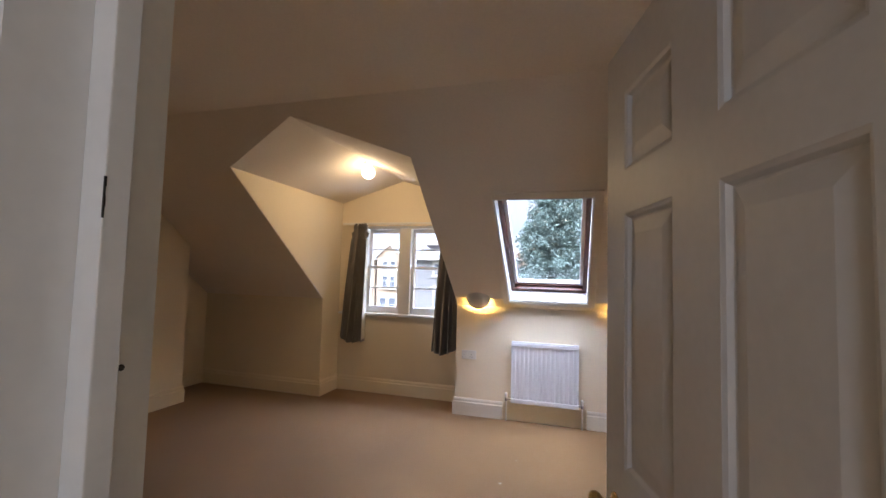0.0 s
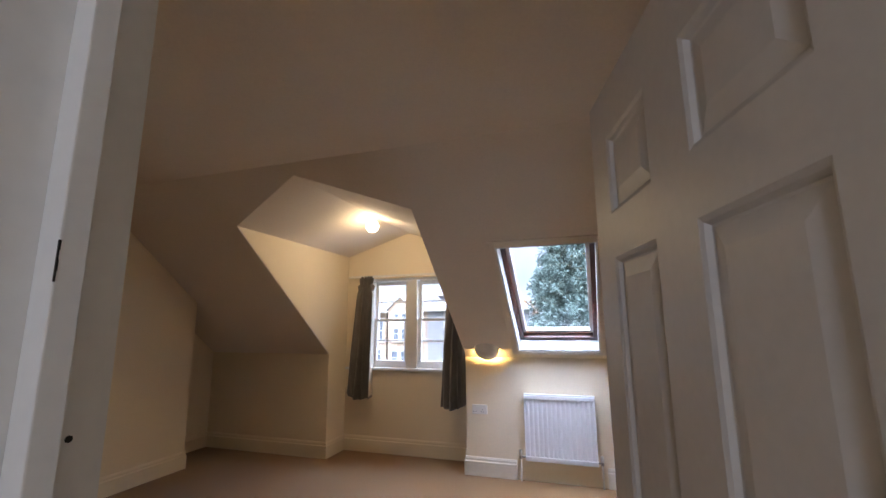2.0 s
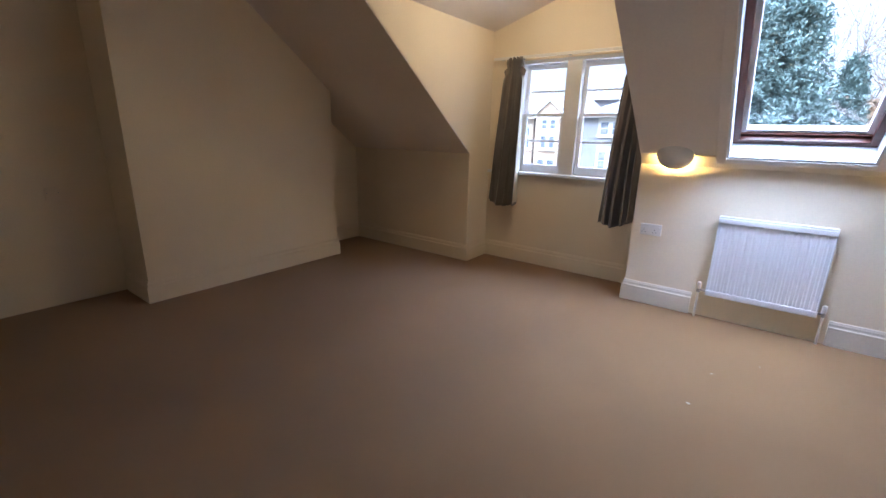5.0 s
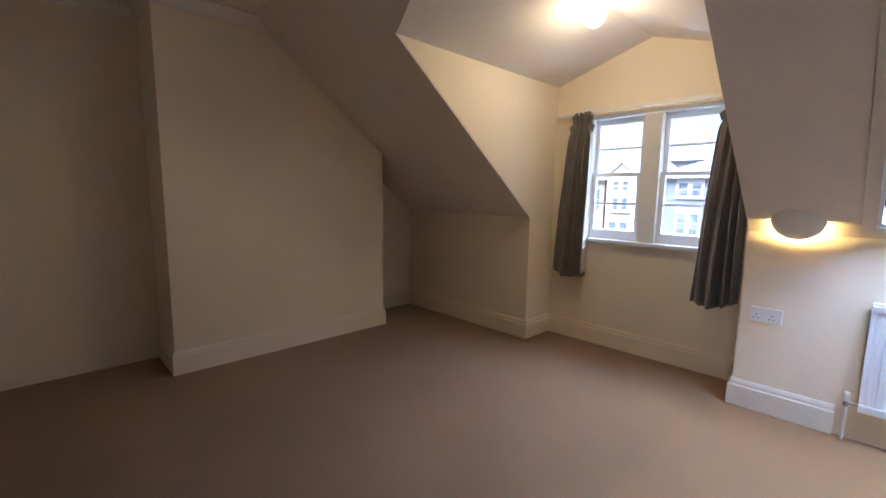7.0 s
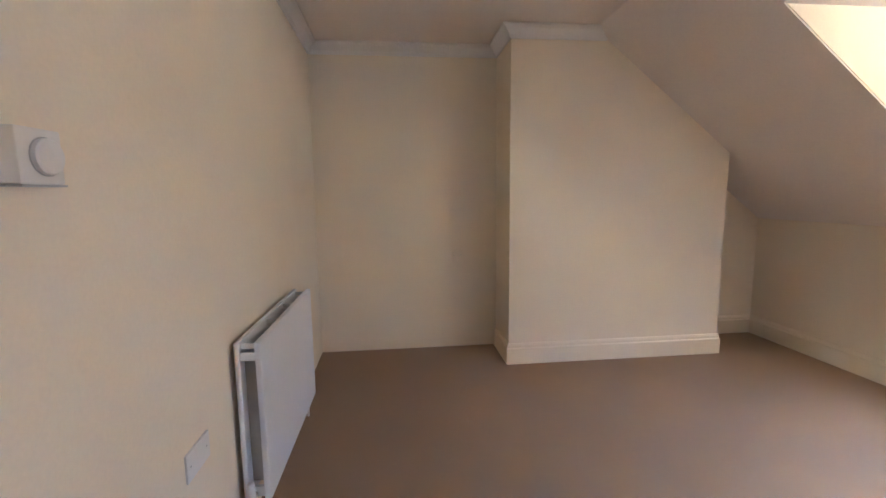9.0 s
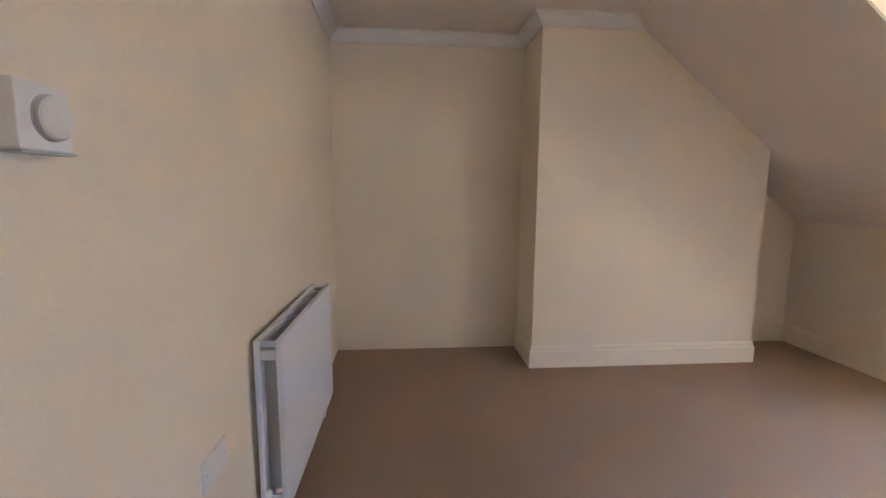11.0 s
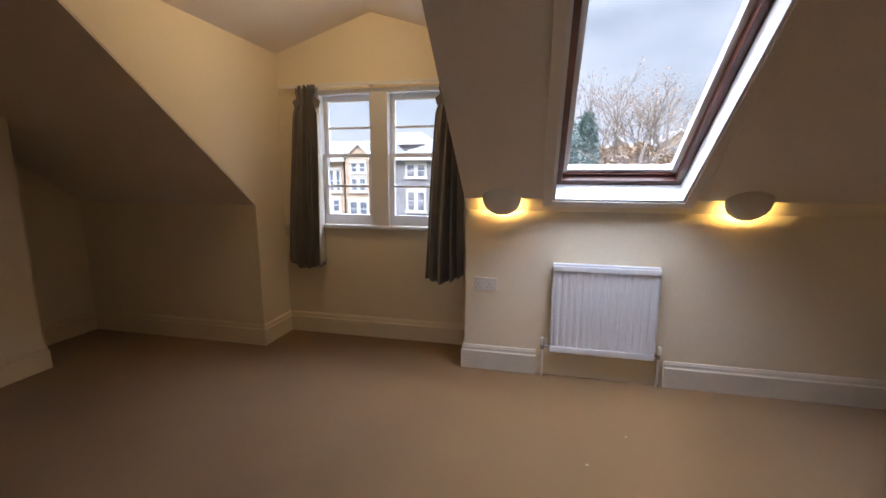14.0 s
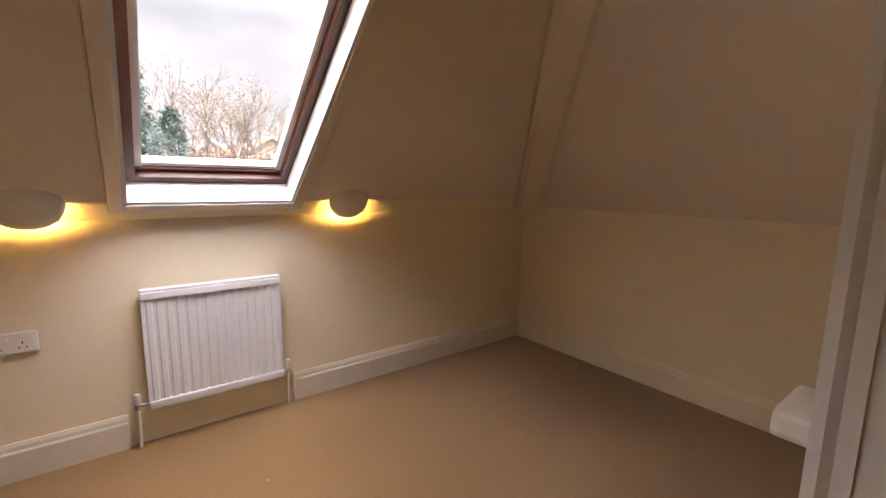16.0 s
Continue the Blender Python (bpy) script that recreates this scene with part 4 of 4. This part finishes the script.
part("roof", b, M_SLATE, ha)
b = bmesh.new()
add_box(b, -21.8, -15.1, HY - 0.05, HY + 0.12, 2.42, 2.56)
part("gutter", b, M_TRIMSTONE, ha)
b = bmesh.new()
add_tube(b, (-15.35, HY + 0.42, GROUND), (-15.35, HY + 0.42, 2.45), 0.06, seg=8)
part("downpipe", b, M_DARKMETAL, ha)
for x0, x1, z0, z1, y, n, arch in ((-14.55, -13.3, 1.55, 2.32, HY, 2, False), (-14.55, -13.3, 0.05, 1.18, HY, 2, True), (-14.75, -13.2, -2.1, -0.7, HY, 2, True), (-16.75, -15.75, 0.0, 1.75, HY + 0.5, 2, False), (-16.5, -15.9, -1.7, -0.6, HY + 0.5, 1, True), (-19.6, -18.2, 0.0, 1.75, HY + 0.5, 2, False), (-19.6, -18.2, -2.1, -0.6, HY + 0.5, 2, True), (-14.7, -13.2, -5.4, -3.4, HY, 2, False), (-12.45, -11.95, 0.2, 1.3, HY + 0.5, 1, True)):
    house_window(ha, x0, x1, y, z0, z1, n, arch)

# grey stone villa
hb = thing("house", "grey rubble-stone villa with a hipped slate roof", "house", kind="")
b = bmesh.new()
add_box(b, -11.5, -3.0, HY + 0.2, HY + 9, GROUND, 2.6)
wall_b = part("wall", b, M_STONE_G, hb)
b = bmesh.new()
courses(b, -11.5, -6.0, -2.5, 2.5, HY + 0.2, 5)
st = part("rubble", b, M_STONE_G, hb)
tagged(st, kind="stuff")
b = bmesh.new()
hip_roof(b, -11.7, -2.8, HY - 0.15, HY + 8, 2.62, 4.1, 3.2)
slate_rows(b, -11.7, -2.8, HY - 0.15, HY + 3.9, 2.62, 4.1, 3.2, 3.2)
part("roof", b, M_SLATE, hb)
b = bmesh.new()
add_box(b, -11.7, -2.8, HY - 0.28, HY - 0.12, 2.48, 2.64)
part("gutter", b, M_TRIMSTONE, hb)
for x0, x1, z0, z1, n, arch in ((-9.9, -8.35, 1.2, 2.2, 2, False), (-9.85, -8.4, -1.5, 0.15, 2, True), (-6.4, -4.9, 1.2, 2.2, 2, False), (-6.4, -4.9, -1.5, 0.15, 2, True), (-9.85, -8.4, -5.0, -2.8, 2, False)):
    house_window(hb, x0, x1, HY + 0.2, z0, z1, n, arch)

# tower behind
hc = thing("house", "tall hipped slate roof rising behind the villas", "house", kind="")
b = bmesh.new()
add_box(b, -16.2, -10.4, HY + 10, HY + 15, GROUND, 4.6)
part("wall", b, M_STONE_G, hc)
b = bmesh.new()
hip_roof(b, -16.7, -9.9, HY + 9.6, HY + 15.4, 4.6, 5.9, 2.4)
slate_rows(b, -16.7, -9.9, HY + 9.6, HY + 12.5, 4.6, 5.9, 2.4, 2.4, 6)
part("roof", b, M_SLATE, hc)
b = bmesh.new()
add_box(b, -16.7, -9.9, HY + 9.5, HY + 9.7, 4.42, 4.6)
part("cornice", b, M_TRIMSTONE, hc)

# gabled houses beyond the gardens
for x, y, w, top in ((8.4, 46, 4.4, 5.2), (14.4, 47, 5.0, 6.0), (2.2, 52, 5.0, 4.6)):
    h = thing("house", "distant gabled stone house behind the trees", "house", kind="", group="houses beyond the gardens")
    b = bmesh.new()
    add_box(b, x - w / 2, x + w / 2, y, y + 6, GROUND, top - 1.5)
    add_prism(b, [(x - w / 2, y, top - 1.5), (x + w / 2, y, top - 1.5), (x, y, top)], [(x - w / 2, y + 6, top - 1.5), (x + w / 2, y + 6, top - 1.5), (x, y + 6, top)])
    part("wall", b, M_STONE_W, h)
    b = bmesh.new()
    for s in (-1, 1):
        p = [(x, top + 0.22), (x, top + 0.02), (x + s * (w / 2 + 0.3), top - 1.7), (x + s * (w / 2 + 0.3), top - 1.5)]
        add_prism(b, [(u, y - 0.3, v) for u, v in p], [(u, y + 6, v) for u, v in p])
    part("roof", b, M_SLATE, h)
    b = bmesh.new()
    for s in (-1, 1):
        p = [(x, top + 0.2), (x, top - 0.1), (x + s * (w / 2 + 0.3), top - 1.82), (x + s * (w / 2 + 0.3), top - 1.52)]
        add_prism(b, [(u, y - 0.4, v) for u, v in p], [(u, y - 0.31, v) for u, v in p])
    part("bargeboard", b, M_HOUSETRIM, h)
    house_window(h, x - 0.8, x + 0.8, y, top - 3.0, top - 1.6, 2, True)


def conifer(x, y, top, radius, seed, label):
    rnd = random.Random(seed)
    ob = thing("conifer_tree", label, "tree", (0, 0, 0))
    b = bmesh.new()
    add_tube(b, (x, y, GROUND), (x, y, top - 0.3), 0.32, 0.03, 10)
    part("trunk", b, M_TWIG, ob)
    vs, fs = [], []
    H = top - GROUND
    for _ in range(1150):
        k = rnd.random() ** 0.8
        z0 = GROUND + 2.2 + (H - 2.2) * k
        reach = radius * (1 - k) ** 0.62 * rnd.uniform(0.65, 1.12) + 0.12
        a = rnd.uniform(0, 2 * math.pi)
        d = Vector((math.cos(a), math.sin(a), rnd.uniform(-0.25, 0.35)))
        n = max(4, int(reach * 9))
        for j in range(n):
            f = 0.35 + 0.65 * (j + rnd.random()) / n
            c = Vector((x, y, z0)) + d * (reach * f) + Vector((rnd.gauss(0, 0.10), rnd.gauss(0, 0.10), rnd.gauss(0, 0.10) - 0.12 * f))
            for _k in range(6):
                u = Vector((rnd.gauss(0, 1), rnd.gauss(0, 1), rnd.gauss(0, 1))).normalized() * rnd.uniform(0.08, 0.2)
                v = Vector((rnd.gauss(0, 1), rnd.gauss(0, 1), rnd.gauss(0, 1))).normalized() * rnd.uniform(0.03, 0.07)
                i0 = len(vs)
                o = c + Vector((rnd.gauss(0, 0.1), rnd.gauss(0, 0.1), rnd.gauss(0, 0.1)))
                vs += [o - u, o + v, o + u, o - v]
                fs.append((i0, i0 + 1, i0 + 2, i0 + 3))
    me = bpy.data.meshes.new("crown")
    me.from_pydata([tuple(v) for v in vs], [], fs)
    me.materials.append(M_LEAF)
    cr = new("crown", me)
    cr.parent = ob
    return ob


def bare_tree(x, y, top, spread, seed, label, leaves=400, leaf=0.09):
    rnd = random.Random(seed)
    ob = thing("bare_tree", label, "tree", (0, 0, 0))
    b = bmesh.new()
    lv, lf, tips = [], [], []

    def grow(p, d, length, r, level):
        q = p + d * length
        add_tube(b, p, q, r, r * 0.65, 5 if level else 8, caps=False)
        if level >= 5:
            tips.append(q)
            return
        for _ in range(3 if level < 3 else 4):
            e = (d + Vector((rnd.gauss(0, 0.42) * spread, rnd.gauss(0, 0.42), rnd.gauss(0.12, 0.25)))).normalized()
            grow(p + d * length * rnd.uniform(0.55, 1.0), e, length * rnd.uniform(0.55, 0.82), r * 0.58, level + 1)

    H = top - GROUND
    grow(Vector((x, y, GROUND)), Vector((0, 0, 1)), H * 0.42, 0.16, 0)
    part("trunk", b, M_TWIG, ob)
    for _ in range(leaves):
        o = rnd.choice(tips) + Vector((rnd.gauss(0, 0.25), rnd.gauss(0, 0.25), rnd.gauss(0, 0.25)))
        u = Vector((rnd.gauss(0, 1), rnd.gauss(0, 1), rnd.gauss(0, 1))).normalized() * leaf
        v = Vector((rnd.gauss(0, 1), rnd.gauss(0, 1), rnd.gauss(0, 1))).normalized() * leaf * 0.6
        i0 = len(lv)
        lv += [tuple(o - u), tuple(o + v), tuple(o + u), tuple(o - v)]
        lf.append((i0, i0 + 1, i0 + 2, i0 + 3))
    me = bpy.data.meshes.new("leaves")
    me.from_pydata(lv, [], lf)
    me.materials.append(M_AUTUMN)
    c = new("leaves", me)
    c.parent = ob
    return ob


conifer(0.25, 24.0, 9.4, 3.7, 11, "tall dense blue-green conifer in the garden")
conifer(3.6, 30.0, 5.6, 1.7, 12, "small pointed conifer beside the taller one")
bare_tree(6.6, 30.0, 10.2, 1.0, 21, "bare spreading tree with a few russet leaves", 900, 0.075)
bare_tree(9.6, 33.0, 10.8, 1.0, 22, "bare spreading tree with a few russet leaves", 900, 0.075)
bare_tree(4.6, 35.0, 9.6, 1.0, 24, "bare spreading tree with a few russet leaves", 700, 0.075)
bare_tree(12.6, 36.0, 9.4, 1.0, 23, "bare spreading tree with a few russet leaves", 900, 0.075)
# hedge of russet shrubs along the gardens
rnd = random.Random(4)
vs, fs = [], []
for _ in range(26000):
    x = rnd.uniform(-6, 22)
    y = 33 + rnd.gauss(0, 1.0) + 0.12 * abs(x - 4)
    lump = 0.9 * noise.noise(Vector((x * 0.45, 0, 3))) + 0.5 * noise.noise(Vector((x * 1.6, 0, 9)))
    z = GROUND + (11.5 + lump) * rnd.random() ** 0.35
    u = Vector((rnd.gauss(0, 1), rnd.gauss(0, 1), rnd.gauss(0, 1))).normalized() * rnd.uniform(0.10, 0.24)
    v = Vector((rnd.gauss(0, 1), rnd.gauss(0, 1), rnd.gauss(0, 1))).normalized() * rnd.uniform(0.05, 0.12)
    o = Vector((x, y, z))
    i0 = len(vs)
    vs += [tuple(o - u), tuple(o + v), tuple(o + u), tuple(o - v)]
    fs.append((i0, i0 + 1, i0 + 2, i0 + 3))
me = bpy.data.meshes.new("shrub_foliage")
me.from_pydata(vs, [], fs)
me.materials.append(M_AUTUMN)
tagged(new("shrub_foliage", me), "russet autumn shrubs along the far gardens", "shrubs", kind="stuff")
